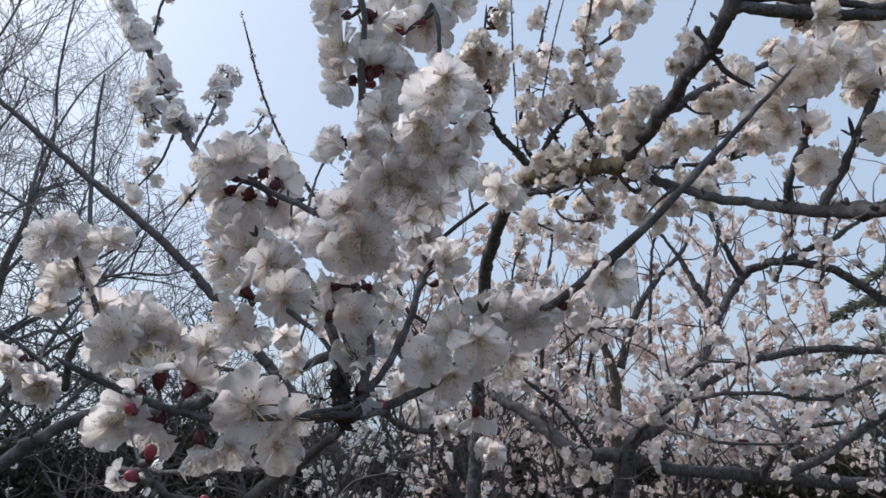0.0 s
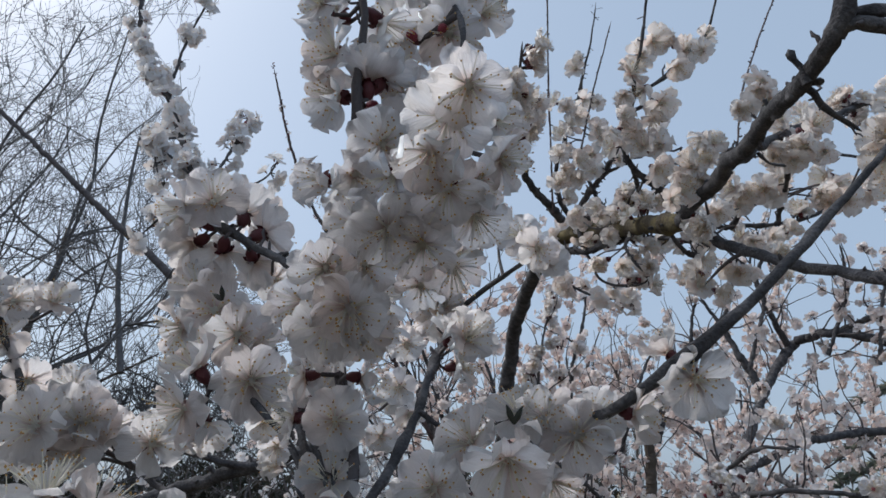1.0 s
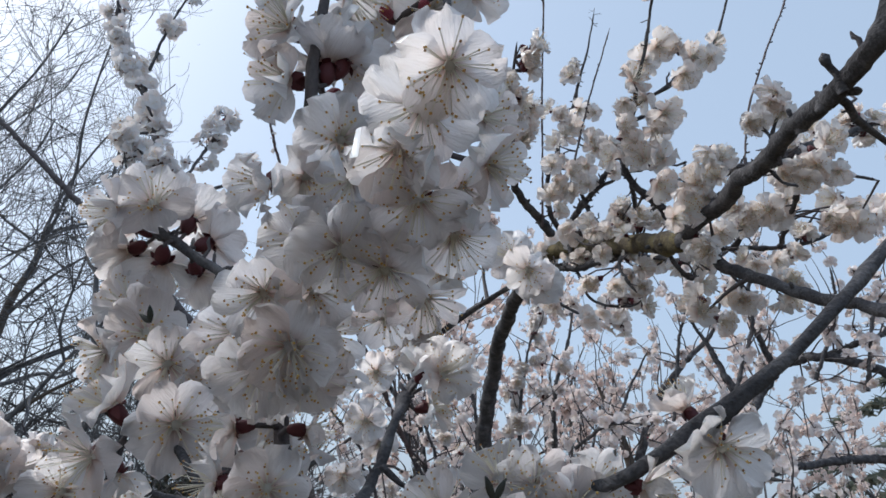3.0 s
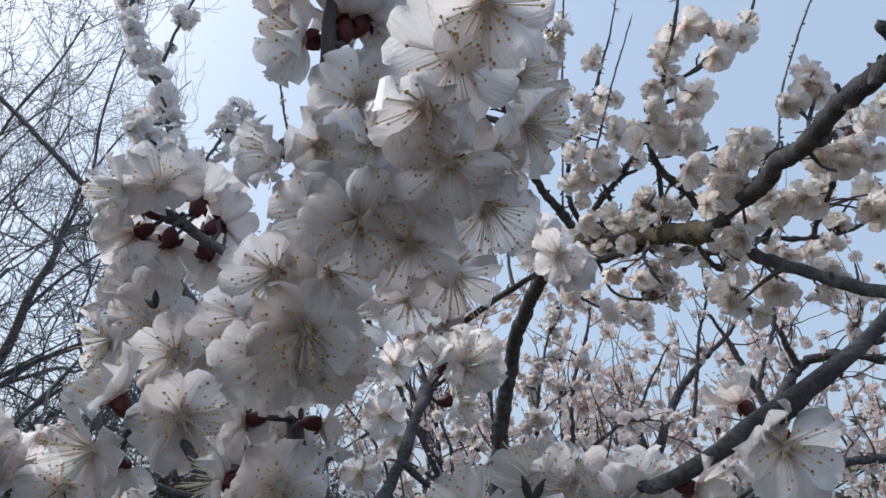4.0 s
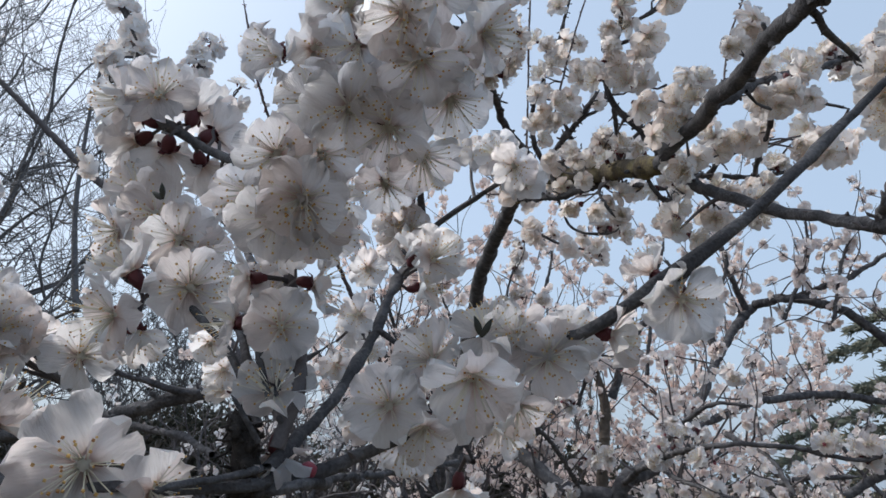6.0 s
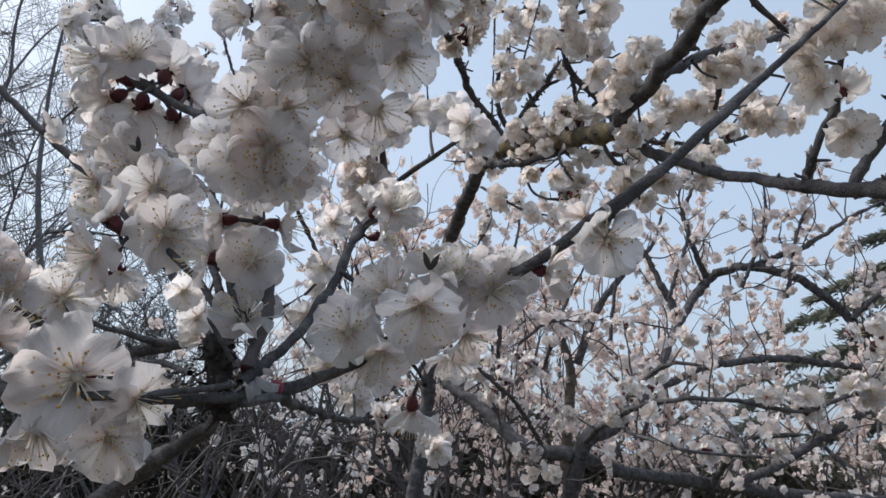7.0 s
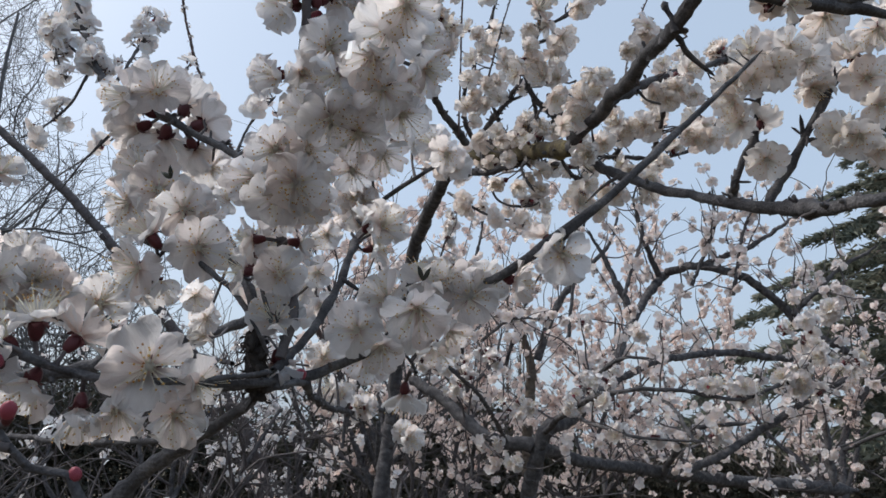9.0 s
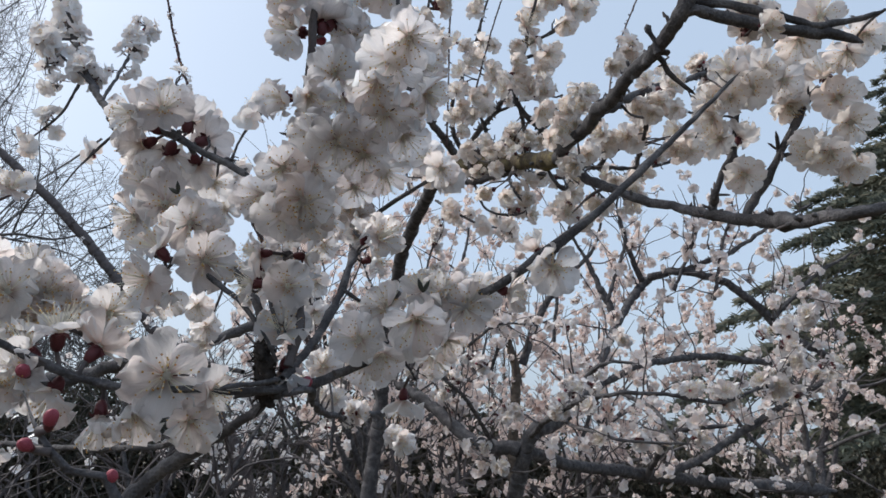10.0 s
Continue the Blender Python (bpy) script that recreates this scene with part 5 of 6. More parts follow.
mid.flower_at([(0.241, 0.689, 1.927, 0.07, -0.97, 0.21, 0.0129), (0.197, 0.694, 1.872, 0.48, -0.79, -0.39, 0.0125), (0.171, 1.038, 2.202, 0.01, -0.99, -0.16, 0.0185), (0.155, 1.04, 2.217, -0.83, -0.53, 0.18, 0.0162), (0.202, 1.051, 2.227, 0.31, -0.46, -0.83, 0.0185), (0.176, 1.038, 2.17, 0.18, -0.98, -0.03, 0.0185), (0.162, 1.039, 2.157, -0.73, -0.68, 0.02, 0.0167), (0.188, 1.039, 2.186, 0.39, -0.89, -0.25, 0.0169), (0.156, 1.035, 2.118, -0.19, -0.95, -0.23, 0.0164), (0.174, 1.052, 2.142, -0.29, -0.33, -0.9, 0.0168), (0.182, 1.036, 2.107, 0.54, -0.78, -0.31, 0.0185), (0.209, 1.049, 2.126, -0.67, -0.42, -0.61, 0.0185)])
mid.flower_at([(0.222, 1.045, 2.153, -0.42, -0.88, -0.23, 0.0185), (0.218, 1.045, 2.17, 0.13, -0.97, -0.2, 0.0169), (0.224, 1.045, 2.218, -0.53, -0.64, -0.56, 0.0146), (0.191, 1.042, 2.281, -0.47, -0.88, -0.11, 0.0175), (0.201, 1.044, 2.304, -0.9, -0.32, -0.31, 0.0132), (0.154, 1.047, 2.075, -0.23, -0.97, -0.12, 0.018), (0.171, 1.048, 2.085, -0.42, -0.84, -0.34, 0.0164), (0.186, 1.045, 2.079, -0.4, -0.91, -0.14, 0.0163), (0.162, 1.041, 2.047, 0.49, -0.87, 0.07, 0.0161), (0.207, 1.039, 2.09, -0.6, -0.79, -0.14, 0.0163), (0.243, 1.032, 2.108, 0.06, -0.95, -0.3, 0.0147), (0.161, 1.038, 2.095, 0.29, -0.86, -0.42, 0.0147)])
mid.flower_at([(0.24, 1.005, 2.024, -0.05, -0.99, -0.15, 0.0185), (0.255, 1.004, 2.019, -0.78, -0.19, -0.6, 0.0169), (0.195, 0.989, 2.005, -0.64, -0.74, -0.2, 0.015), (0.2, 0.991, 1.993, -0.21, -0.35, -0.91, 0.0135), (0.221, 0.989, 2.0, -0.51, -0.27, -0.81, 0.015), (0.284, 1.002, 2.025, -0.34, -0.7, -0.63, 0.0184), (0.294, 0.998, 2.016, -0.74, -0.56, 0.37, 0.0152), (0.303, 0.695, 2.004, -0.83, -0.19, -0.52, 0.0165), (0.298, 0.695, 1.993, -0.48, -0.16, -0.87, 0.0143), (0.281, 0.695, 1.973, -0.3, -0.57, -0.77, 0.0139), (0.273, 0.695, 1.969, 0.06, -0.74, -0.67, 0.0138), (0.307, 0.695, 1.981, -0.53, -0.24, -0.81, 0.0138)])
mid.flower_at([(0.376, 0.751, 1.988, 0.16, -0.98, -0.11, 0.0185), (0.366, 0.757, 1.979, 0.34, -0.25, -0.91, 0.0185), (0.358, 0.764, 1.975, -0.21, -0.45, -0.87, 0.017), (0.363, 0.75, 1.961, -0.71, -0.43, -0.56, 0.0165), (0.34, 0.765, 1.957, 0.13, -0.78, -0.62, 0.018), (0.35, 0.755, 1.948, -0.32, -0.62, -0.72, 0.0143), (0.384, 0.755, 1.958, -0.57, -0.54, -0.62, 0.0144), (0.39, 0.758, 2.003, -0.88, -0.26, -0.39, 0.0148), (0.333, 0.763, 1.959, -0.48, -0.54, -0.69, 0.0135), (0.436, 0.85, 1.98, -0.99, -0.09, -0.12, 0.0185), (0.413, 0.832, 1.948, 0.14, -0.6, -0.79, 0.0184), (0.44, 0.839, 1.963, 0.21, -0.72, -0.66, 0.0175)])
mid.flower_at([(0.442, 0.831, 1.938, -0.31, -0.88, -0.35, 0.0183), (0.425, 0.836, 1.939, -0.03, -0.71, -0.7, 0.0161), (0.359, 0.847, 1.962, -0.76, -0.56, -0.35, 0.0185), (0.376, 0.844, 1.971, 0.27, -0.9, -0.35, 0.0176), (0.37, 0.851, 1.954, -0.48, -0.88, -0.01, 0.0163), (0.327, 0.852, 1.964, -0.92, -0.39, 0.06, 0.0177), (0.332, 0.86, 1.947, -0.01, -0.95, -0.31, 0.0165), (0.301, 0.843, 1.93, -0.52, -0.66, -0.54, 0.016), (0.324, 0.858, 1.976, -0.74, -0.62, 0.25, 0.0141), (0.342, 0.857, 1.963, 0.05, -0.78, -0.62, 0.0153), (0.29, 0.851, 1.93, 0.32, -0.58, -0.75, 0.0125)])
# -- the low tree to its right
low.limb("trunk", [(0.66, 2.35, -0.01, 0.045), (0.62, 2.2, 0.7, 0.038), (0.5, 2.1, 1.15, 0.026), (0.483, 1.861, 1.543, 0.019), (0.587, 1.902, 1.629, 0.021), (0.754, 2.093, 1.728, 0.0205)], label="short leaning trunk", spurs=25)
low.limb("limb", [(0.745, 2.094, 1.719, 0.0155), (0.888, 2.281, 1.855, 0.0139), (1.014, 2.415, 2.015, 0.0150), (1.183, 2.547, 2.189, 0.0161), (1.25, 2.563, 2.234, 0.0164)], sprout=(7,.45,32), spurs=10)
low.limb("limb", [(1.218, 2.544, 2.223, 0.0162), (1.257, 2.365, 2.205, 0.0151), (1.392, 2.348, 2.171, 0.0151), (1.535, 2.356, 2.097, 0.0151), (1.674, 2.369, 1.973, 0.0150), (1.898, 2.38, 1.862, 0.0125)], sprout=(12,.40,36), spurs=10)
low.limb("limb", [(1.014, 2.416, 2.005, 0.016), (0.913, 2.441, 2.247, 0.0074), (0.851, 2.43, 2.349, 0.0042)], sprout=(4,.35,28), spurs=25)
low.limb("limb", [(1.183, 2.546, 2.199, 0.0121), (1.119, 2.486, 2.292, 0.0102), (1.056, 2.424, 2.402, 0.0084), (1.092, 2.413, 2.512, 0.0059), (1.074, 2.401, 2.621, 0.0034)], sprout=(10,.35,32), bloom=(15,.3,1), spurs=25)
low.limb("limb", [(1.257, 2.365, 2.205, 0.0114), (1.462, 2.336, 2.287, 0.0082), (1.643, 2.324, 2.4, 0.0066), (1.826, 2.314, 2.495, 0.0042)], sprout=(11,.35,36), bloom=(15,), spurs=25)
low.limb("limb", [(0.796, 2.978, 1.914, 0.0194), (0.871, 2.957, 2.121, 0.0157), (0.986, 2.939, 2.286, 0.0129), (1.13, 2.923, 2.444, 0.0081), (1.185, 2.906, 2.601, 0.0051)], sprout=(11,.45,25), spurs=25)
low.limb("limb", [(0.468, 1.86, 1.549, 0.0192), (0.349, 1.908, 1.574, 0.0174), (0.257, 1.999, 1.668, 0.016), (0.154, 2.091, 1.741, 0.013)], sprout=(13,.30,36), bloom=(4,), spurs=25)
low.limb("limb", [(0.474, 1.911, 1.549, 0.0186), (0.717, 2.116, 1.505, 0.0169), (1.114, 2.422, 1.466, 0.0211), (1.533, 2.627, 1.425, 0.0232), (2.051, 2.731, 1.396, 0.0262)], sprout=(22,.40,36,1.1), bloom=(7,), spurs=25)
low.limb("limb", [(1.094, 2.424, 1.448, 0.015), (1.315, 2.415, 1.534, 0.0138), (1.483, 2.405, 1.63, 0.0132), (1.619, 2.345, 1.725, 0.01), (1.771, 2.285, 1.81, 0.0076)], sprout=(18,.36,42), bloom=(16,), spurs=25)
low.limb("limb", [(1.051, 2.373, 1.45, 0.0118), (1.048, 2.211, 1.558, 0.009), (1.043, 2.106, 1.607, 0.008), (1.174, 2.003, 1.624, 0.0051)], sprout=(8,.2,43), bloom=(13,), spurs=25)
low.limb("limb", [(0.718, 2.045, 1.707, 0.0116), (0.975, 2.184, 1.819, 0.0106), (1.305, 2.329, 1.875, 0.0123), (1.644, 2.38, 1.864, 0.0111), (1.854, 2.383, 1.841, 0.008)], sprout=(15,.30,43), bloom=(15,), spurs=25)
low.limb("limb", [(0.814, 1.993, 1.722, 0.0076), (0.83, 1.799, 1.653, 0.0062), (0.833, 1.707, 1.572, 0.0047)], sprout=(7,.2,50), bloom=(21,), spurs=25)
low.limb("limb", [(1.36, 1.979, 1.85, 0.0105), (1.336, 1.902, 1.626, 0.0098), (1.354, 1.921, 1.453, 0.0108)], sprout=(11,.25,43), spurs=25)
low.limb("limb", [(1.474, 2.166, 1.989, 0.0088), (1.643, 2.15, 2.143, 0.0067), (1.813, 2.139, 2.246, 0.0046)], sprout=(10,.3,50), bloom=(26,), spurs=25)
low.limb("branch", [(0.497, 1.857, 1.584, 0.0079), (0.457, 1.5, 1.624, 0.0055), (0.444, 1.247, 1.641, 0.0042), (0.513, 1.147, 1.641, 0.0034), (0.612, 1.118, 1.626, 0.003), (0.724, 1.145, 1.656, 0.0028), (0.858, 1.195, 1.664, 0.0022)], sprout=(8,.11,43,.6), bloom=(13,), spurs=25)
low.limb("branch", [(0.457, 1.501, 1.619, 0.0041), (0.452, 1.304, 1.583, 0.0031), (0.51, 1.255, 1.566, 0.0026), (0.609, 1.206, 1.56, 0.0022)], sprout=(4,.10,43,.8), bloom=(12,), spurs=25)
low.limb("branch", [(0.397, 1.859, 1.561, 0.0056), (0.291, 1.599, 1.641, 0.0044), (0.206, 1.444, 1.684, 0.0035), (0.145, 1.389, 1.729, 0.0026)], sprout=(6,.12,43,.7), bloom=(13,), spurs=25)
low.limb("branch", [(0.587, 1.901, 1.636, 0.007), (0.541, 1.593, 1.696, 0.005), (0.566, 1.489, 1.734, 0.0038), (0.627, 1.439, 1.73, 0.0027)], sprout=(5,.13,43,.7), bloom=(13,), spurs=25)
low.limb("branch", [(0.724, 1.145, 1.656, 0.0028), (0.775, 1.14, 1.701, 0.0025), (0.826, 1.137, 1.738, 0.0018)], sprout=(7,.12,57,.6), bloom=(26,), spurs=25)
low.limb("branch", [(0.332, 2.189, 1.767, 0.0065), (0.322, 2.066, 1.987, 0.0051), (0.362, 2.049, 2.149, 0.0039), (0.379, 2.036, 2.266, 0.0026)], bloom=(45,), sprout=(8,.2,43), spurs=25)
low.limb("branch", [(0.127, 2.29, 1.765, 0.0062), (0.106, 2.169, 1.964, 0.0046), (0.06, 2.155, 2.094, 0.0034), (0.022, 2.146, 2.178, 0.0021)], bloom=(26,), sprout=(7,.2,27), spurs=25)
low.limb("branch", [(0.485, 2.288, 1.781, 0.0062), (0.514, 2.172, 1.934, 0.0046), (0.566, 2.159, 2.051, 0.0034), (0.62, 2.149, 2.155, 0.0021)], bloom=(37,), sprout=(8,.2,39), spurs=25)
low.limb("branch", [(0.199, 1.889, 1.752, 0.005), (0.191, 1.772, 1.91, 0.0038), (0.209, 1.759, 2.032, 0.0027), (0.236, 1.75, 2.116, 0.0017)], bloom=(52,), sprout=(7,.16,50), spurs=25)
low.limb("branch", [(0.745, 2.374, 1.922, 0.0065), (0.776, 2.343, 2.214, 0.0053), (0.811, 2.327, 2.368, 0.0038), (0.798, 2.311, 2.526, 0.0023)], bloom=(33,), sprout=(7,.2,32), spurs=25)
low.limb("branch", [(0.954, 2.358, 2.074, 0.0066), (1.025, 2.334, 2.301, 0.0053), (0.996, 2.32, 2.435, 0.0038), (1.043, 2.307, 2.557, 0.0023)], bloom=(45,), sprout=(8,.2,43), spurs=25)
low.limb("branch", [(1.216, 2.353, 2.123, 0.0066), (1.313, 2.329, 2.353, 0.0054), (1.31, 2.312, 2.51, 0.0031)], bloom=(52,), sprout=(8,.2,50), spurs=25)
low.limb("branch", [(1.317, 2.258, 2.072, 0.0063), (1.355, 2.239, 2.251, 0.005), (1.413, 2.219, 2.439, 0.003)], bloom=(52,), sprout=(8,.2,50), spurs=25)
low.limb("branch", [(0.357, 1.981, 1.838, 0.0047), (0.422, 1.875, 1.884, 0.0034), (0.535, 1.875, 1.889, 0.0022)], bloom=(52,), sprout=(6,.15,50), spurs=25)
low.limb("branch", [(0.007, 1.993, 1.724, 0.0046), (-0.013, 1.981, 1.836, 0.0035), (-0.079, 1.969, 1.949, 0.0024)], bloom=(26,), sprout=(5,.18,25), spurs=25)
low.limb("branch", [(-0.024, 1.912, 1.538, 0.0046), (-0.016, 1.9, 1.648, 0.0034), (0.036, 1.888, 1.762, 0.0023)], bloom=(18,), sprout=(7,.18,20), spurs=25)
low.limb("branch", [(0.339, 2.021, 1.458, 0.0054), (0.336, 2.002, 1.633, 0.0043), (0.286, 1.987, 1.782, 0.0025)], bloom=(45,), sprout=(9,.2,43), spurs=25)
# -- slender trunk farther off, and the leaning bare tree
# paler bark than the other apricots: sunlight on this trunk put into colour
slim.limb("trunk", [(0.8, 3.15, -0.01, 0.03), (0.8, 3.15, 0.8, 0.027), (0.753, 3.017, 1.542, 0.0224), (0.767, 2.993, 1.772, 0.0215), (0.759, 2.978, 1.913, 0.0193), (0.697, 2.959, 2.102, 0.011), (0.621, 2.943, 2.245, 0.0061)], mat=M_FARBARK, sprout=(26,.5,40,1.0,.4,1.0))
bare.limb("trunk", [(-0.2, 4.9, -0.01, 0.07), (-0.45, 4.8, 0.7, 0.06), (-0.606, 4.627, 1.533, 0.039), (-1.139, 4.453, 2.237, 0.0334), (-1.558, 4.399, 2.75, 0.0301), (-1.951, 4.357, 3.144, 0.0266), (-2.447, 4.414, 3.563, 0.0236), (-3.045, 4.459, 4.091, 0.0186), (-4.398, 4.639, 5.248, 0.0139)], mat=M_TWIG, spurs=3, sprout=(26,.5,4,1.0,.3,1.0,.013))
near.finish(300)
mid.finish(300, FINE, M_SUNWARM_LOOSE, SUNWARM_PETALS)
low.finish(300, FINE, M_PETAL_BLUSH)
slim.finish(0, COARSE, M_PETAL_PINK)
bare.finish(0, COARSE)


# ---------------------------------------------------------------- freely grown trees
def orchard_tree(seed, at, height, label, petal=M_PETAL_LOOSE, per=60, levels=4, kids=(7, 5, 4), size=0.0168, kinds=COARSE):
    ob = tree_base("apricot_tree", at, label)
    g = wild(seed, at, height * 0.62, 0.62, levels, kids, 0.05, up=0.32, first=0.3, gnarl=0.25)
    rs = np.random.RandomState(seed + 100)
    off = np.array([*at, 0.0])
    for lv in g:
        for c in lv:
            c += off
    for c in g[0]:
        part_of("trunk", tubes("trunk", [spline(c, 0.05)], 9, [M_BARK]), ob)
    for c in g[1]:
        part_of("branch", tubes("branch", [spline(c, 0.05)], 7, [M_BARK]), ob)
    part_of("twig_mass", tubes("twig_mass", [spline(c, 0.06) for lv in g[2:] for c in lv], 4, [M_TWIG]), ob, "", "stuff")
    fl = []
    for lv in g[2:]:
        for c in lv:
            ln = np.linalg.norm(c[-1, :3] - c[0, :3])
            for _ in range(int(ln * per / 4.0 + rs.rand())):
                f = rs.rand() ** 0.8 * (len(c) - 1)
                i = int(f)
                p = c[i, :3] + (c[min(i + 1, len(c) - 1), :3] - c[i, :3]) * (f - i)
                if rs.rand() > min(1.0, max(0.1, (p[2] - 1.12) / 0.85)):      # low twigs carry fewer flowers; thinned so the bottom stays dark
                    continue
                for _ in range(rs.randint(3, 6)):
                    d = rs.randn(3)
                    d /= np.linalg.norm(d)
                    q = p + rs.randn(3) * 0.006 + d * rs.uniform(0.009, 0.019)
                    fl.append((tuple(q), tuple(d), size * rs.uniform(0.8, 1.15)))
    mass_of_flowers("blossom_mass", ob, fl, kinds, petal, "")
    return ob


orchard_tree(20, (-1.25, 2.7, 0), 1.8, "low apricot tree with small white blossoms in shade", per=6, kids=(9, 7, 6))
orchard_tree(21, (-0.35, 3.0, 0), 1.75, "old apricot tree with small white blossoms in shade", per=4, kids=(9, 7, 6))
orchard_tree(22, (0.30, 3.3, 0), 3.2, "apricot tree with crowded twigs and blush blossoms", M_PETAL_PINK, per=19, kids=(9, 7, 6))
orchard_tree(23, (2.1, 3.6, 0), 3.3, "apricot tree with pinkish blossoms in sunlight", M_PETAL_PINK, per=85, kids=(8, 6, 4))
orchard_tree(29, (-0.95, 2.1, 0), 1.62, "low apricot tree with tangled twigs and few blossoms", per=7, kids=(9, 7, 6))
orchard_tree(108, (-0.45, 2.7, 0), 2.15, "apricot tree with crowded dark twigs and few blossoms", per=5, kids=(10, 8, 7))
orchard_tree(24, (-2.3, 3.6, 0), 2.0, "apricot tree with sparse white blossoms", per=17, kids=(9, 7, 6))
orchard_tree(25, (1.2, 4.9, 0), 3.9, "apricot tree with blush blossoms against the sky", M_PETAL_PINK, per=95)
orchard_tree(26, (3.4, 4.6, 0), 3.2, "apricot tree with blush blossoms beside a conifer", M_PETAL_PINK, per=90)
orchard_tree(27, (-0.5, 4.9, 0), 2.8, "distant apricot tree in white blossom")
orchard_tree(28, (2.9, 2.9, 0), 1.7, "low apricot tree with pale blossoms near the conifer", per=17, kids=(8, 6, 4))


def bare_tree(seed, at, height, label, stems, kids):
    ob = tree_base("bare_tree", at, label, "bare trees")
    g = wild(seed, at, height * 0.55, 0.46, 5, kids, 0.08, thin=0.54, up=0.2, first=0.12, stems=stems, gnarl=0.18, short=0.56)
    off = np.array([*at, 0.0])
    for lv in g:
        for c in lv:
            c += off
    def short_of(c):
        """The limb cut off at a sight line from the eye, thinned to its end."""
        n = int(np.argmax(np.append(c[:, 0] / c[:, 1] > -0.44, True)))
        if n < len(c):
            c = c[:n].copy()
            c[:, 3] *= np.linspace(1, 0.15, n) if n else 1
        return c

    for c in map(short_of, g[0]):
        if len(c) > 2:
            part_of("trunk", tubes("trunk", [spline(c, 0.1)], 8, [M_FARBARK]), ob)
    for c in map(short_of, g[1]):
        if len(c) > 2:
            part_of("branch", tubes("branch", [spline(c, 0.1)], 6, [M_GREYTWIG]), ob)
    rs = np.random.RandomState(seed + 7)
    keep = []
    for lv in g[2:]:
        for c in lv:
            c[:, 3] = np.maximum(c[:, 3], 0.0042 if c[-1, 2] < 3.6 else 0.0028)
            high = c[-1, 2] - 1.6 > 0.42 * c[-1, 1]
            if (c[:, 0] / c[:, 1]).max() < (-0.47 if high else -0.26) + 0.035 * rs.randn():      # twigs past a sight line from the eye are dropped
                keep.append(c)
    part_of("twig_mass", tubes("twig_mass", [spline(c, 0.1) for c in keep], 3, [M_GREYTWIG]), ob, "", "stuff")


bare_tree(31, (-4.75, 5.8, 0), 10.5, "leafless tree with dense fine grey twigs", 4, (10, 7, 6, 5))
bare_tree(32, (-4.0, 7.8, 0), 4.4, "leafless tree with dense fine grey twigs", 4, (9, 6, 5, 5))
# trunk out of view, placed so its crown also shades the left orchard
bare_tree(33, (-5.5, 5.4, 0), 12.0, "leafless tree with dense fine grey twigs", 3, (9, 6, 6, 5))


def poplar(seed, at, height):
    ob = tree_base("poplar_tree", at, "tall narrow leafless poplar far off", "poplars")
    rs = np.random.RandomState(seed)
    cs = []
    for _ in range(170):
        z = rs.uniform(0.12, 0.97) * height
        a, ln = rs.uniform(0, 6.28), (1.05 - z / height) * height * 0.16 + 0.6
        d = np.array([math.cos(a) * 0.28, math.sin(a) * 0.28, 1.0])
        p = np.array([at[0], at[1], z])
        cs.append(np.array([[*p, 0.03], [*(p + d * ln * 0.5), 0.02], [*(p + d * ln), 0.008]]))
    part_of("trunk", tubes("trunk", [np.array([[at[0], at[1], -0.1, 0.22], [at[0], at[1], height * 0.5, 0.13], [at[0], at[1], height, 0.02]])], 7, [M_FARBARK]), ob)
    part_of("twig_mass", tubes("twig_mass", cs, 3, [M_FARBARK]), ob, "", "stuff")


for k, (x, y, h) in enumerate([(10.5, 66, 17), (12.0, 64, 19), (13.2, 67, 18), (15.0, 65, 16), (17.5, 70, 15), (-2.5, 72, 12), (0.5, 70, 13)]):
    poplar(40 + k, (x, y, 0), h)


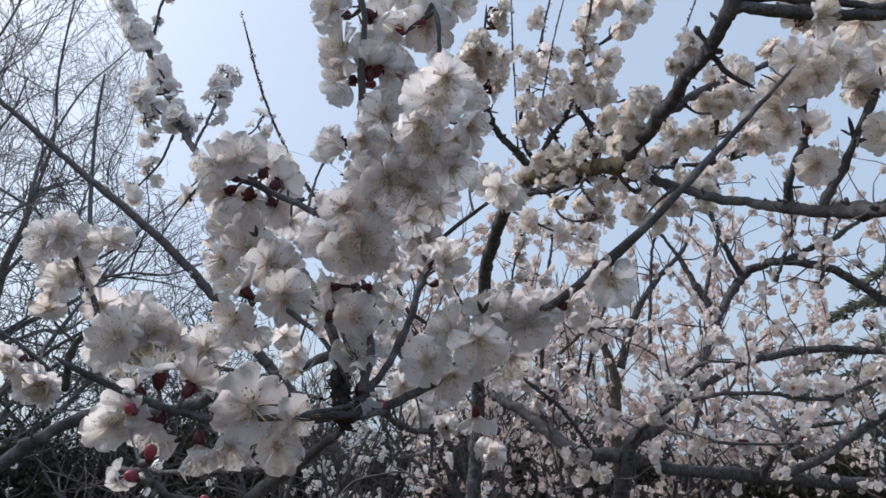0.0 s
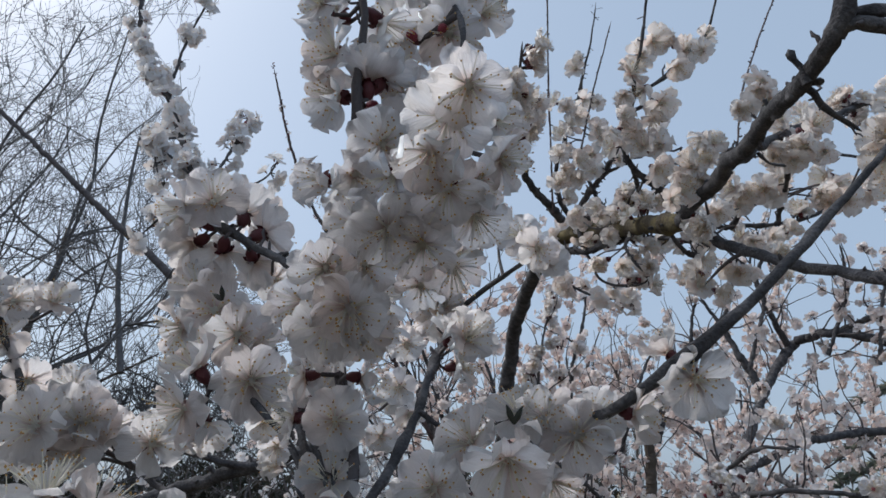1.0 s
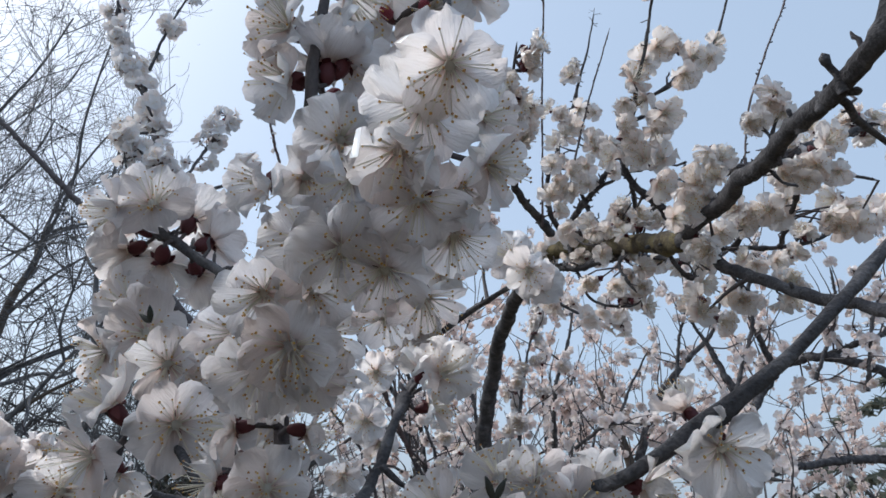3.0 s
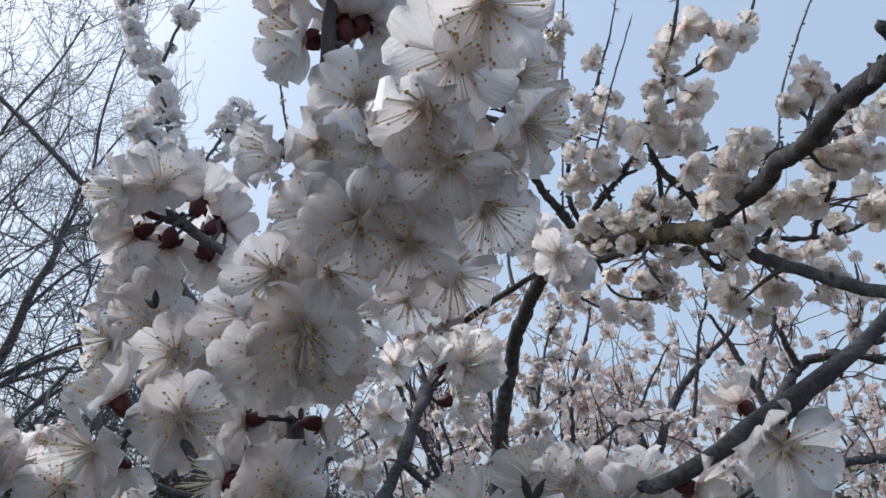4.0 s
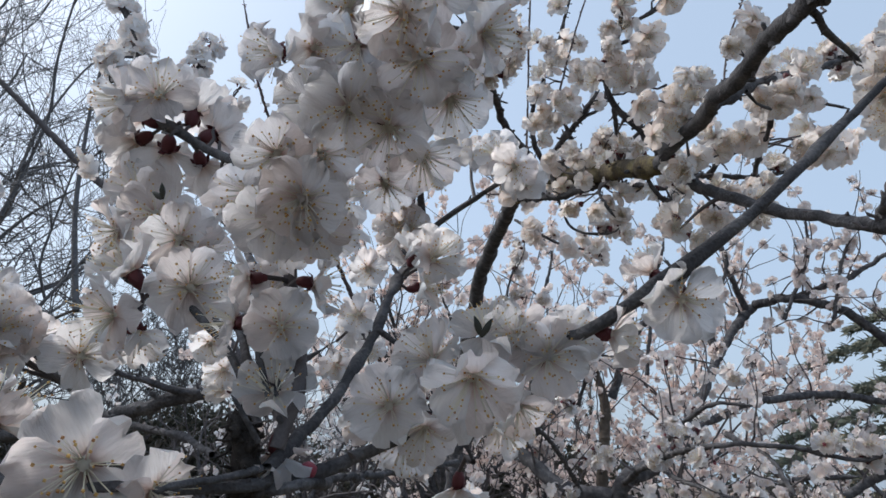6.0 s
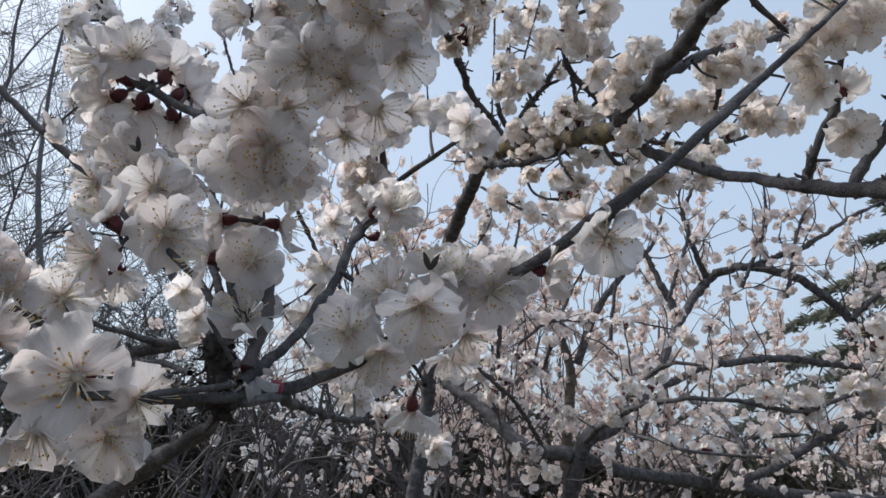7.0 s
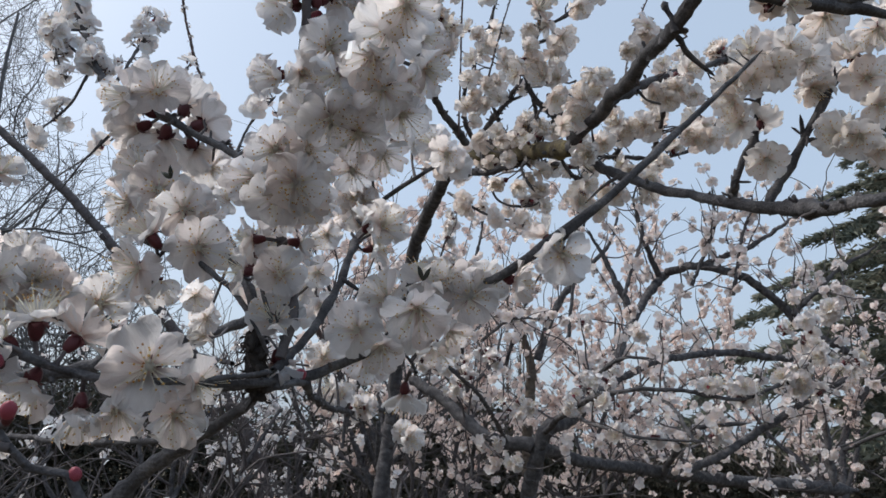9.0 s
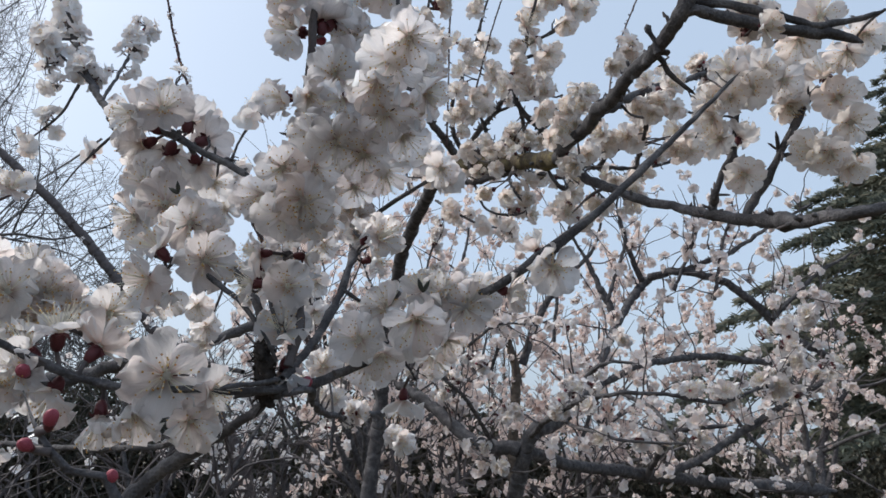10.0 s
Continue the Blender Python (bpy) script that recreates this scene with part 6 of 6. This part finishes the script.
def cedar(seed, at, height, radius):
    """Layered conifer: drooping boughs set with short needle tufts."""
    ob = tree_base("cedar_tree", at, "dark green conifer with layered drooping boughs", "conifers")
    rs = np.random.RandomState(seed)
    part_of("trunk", tubes("trunk", [np.array([[at[0], at[1], -0.1, 0.2], [at[0], at[1], height * 0.6, 0.1], [at[0], at[1], height, 0.015]])], 9, [M_FARBARK]), ob)
    boughs, tv, tf, base = [], [], [], 0
    tri = np.array([(0, 1, 3), (1, 2, 3), (2, 0, 3)])
    for k in range(120):
        z = height * (0.10 + 0.88 * (k + rs.rand()) / 120)
        a = k * 2.399 + rs.uniform(-0.3, 0.3)
        ln = radius * (1.08 - z / height) ** 0.8 * rs.uniform(0.75, 1.15)
        pts, p = [], np.array([at[0], at[1], z])
        for j in range(9):
            f = j / 8
            q = p + np.array([math.cos(a) * ln * f, math.sin(a) * ln * f, ln * (0.20 * f - 0.34 * f * f)])
            pts.append((*q, 0.03 * (1 - f) + 0.006))
        c = np.array(pts)
        boughs.append(c)
        for _ in range(int(330 * ln)):
            f = rs.rand() ** 0.7 * 7.99
            i = int(f)
            q = c[i, :3] + (c[i + 1, :3] - c[i, :3]) * (f - i)
            side = np.array([-math.sin(a), math.cos(a), 0]) * rs.uniform(-1, 1) * 0.36 * (1.1 - f / 8) * ln * 0.6
            q = q + side + np.array([0, 0, -abs(rs.randn()) * 0.05 + 0.02])
            d = np.array([math.cos(a), math.sin(a), rs.uniform(-0.5, 0.15)]) + rs.randn(3) * 0.45
            d /= np.linalg.norm(d)
            u = np.cross(d, (0.1, 0.2, 1))
            u /= np.linalg.norm(u)
            w = np.cross(d, u)
            s, lg = rs.uniform(0.010, 0.022), rs.uniform(0.06, 0.15)
            tv.append(np.array([q + u * s, q - u * s * 0.5 + w * s, q - u * s * 0.5 - w * s, q + d * lg]))
            tf.append(tri + base)
            base += 4
    for c in boughs:
        part_of("bough", tubes("bough", [c], 5, [M_FARBARK]), ob)
    part_of("crown", mesh_from("crown", np.vstack(tv), np.vstack(tf), [M_NEEDLE], None, False), ob, "", "stuff")


cedar(51, (7.9, 7.4, 0), 6.2, 5.0)
cedar(52, (10.2, 9.5, 0), 9.0, 3.4)


def hedge(seed, a, b, depth, height):
    """Clipped but ragged evergreen hedge between two points; added dark stand-in for shaded twigs."""
    rs = np.random.RandomState(seed)
    a, b = np.array(a, float), np.array(b, float)
    along = (b - a) / np.linalg.norm(b - a)
    ob = tagged(new("hedge"), "dark hedge added for the shaded depth behind the blossom trees", "hedge")
    ob.location = (*a, 0)
    n = int(np.linalg.norm(b - a) * 12000)
    p2 = a + (b - a) * rs.rand(n, 1) + np.stack([-along[1], along[0]]) * rs.uniform(-0.5, 0.5, (n, 1)) * depth
    z = height * (rs.rand(n, 1) ** 0.6) * (1 + 0.10 * np.sin(p2[:, :1] * 2.3) + 0.08 * rs.randn(n, 1))
    c = np.hstack([p2, z])
    d = rs.randn(n, 3)
    d /= np.linalg.norm(d, axis=1)[:, None]
    u = np.cross(d, rs.randn(n, 3))
    u /= np.linalg.norm(u, axis=1)[:, None]
    s = rs.uniform(0.018, 0.042, (n, 1))
    v = np.stack([c - d * s, c + u * s * 0.5 + np.cross(d, u) * s * 0.15, c + d * s, c - u * s * 0.5 + np.cross(d, u) * s * 0.15], 1).reshape(-1, 3)
    f = np.arange(n)[:, None] * 4 + np.array([[0, 1, 2, 3]])
    part_of("leaf_mass", mesh_from("leaf_mass", v, f, [M_BACKDROP], None, False), ob, "", "stuff")
    stems = [np.array([[*(a + (b - a) * t), 0.0, 0.02], [*(a + (b - a) * t + rs.randn(2) * 0.1), height * 0.5, 0.012], [*(a + (b - a) * t + rs.randn(2) * 0.2), height * 0.9, 0.005]]) for t in np.linspace(0.02, 0.98, 24)]
    for c in stems:
        part_of("stem", tubes("stem", [c], 5, [M_TWIG]), ob)


hedge(61, (-8.0, 6.6), (2.2, 6.9), 1.0, 1.85)
hedge(62, (2.2, 6.9), (8.5, 6.2), 1.0, 1.45)


def straw_tussocks(seed, n):
    rs = np.random.RandomState(seed)
    v, f = [], []
    for _ in range(n):
        c = np.array([rs.uniform(-2, 7), rs.uniform(3.0, 9.0), -0.02])
        for _ in range(26):
            d = rs.randn(3) * 0.35 + (0, 0, 1)
            w = np.array([-d[1], d[0], 0]) * 0.008 + 0.002
            q = c + np.array([rs.randn() * 0.06, rs.randn() * 0.06, 0])
            h = rs.uniform(0.12, 0.4)
            b = len(v)
            v += [q - w, q + w, q + d * h]
            f.append((b, b + 1, b + 2))
    tagged(new("dry_grass", mesh_from("dry_grass", np.array(v), np.array(f), [M_STRAW], None, False)), "tufts of straw-coloured dry grass", "grass", kind="stuff")


straw_tussocks(71, 420)
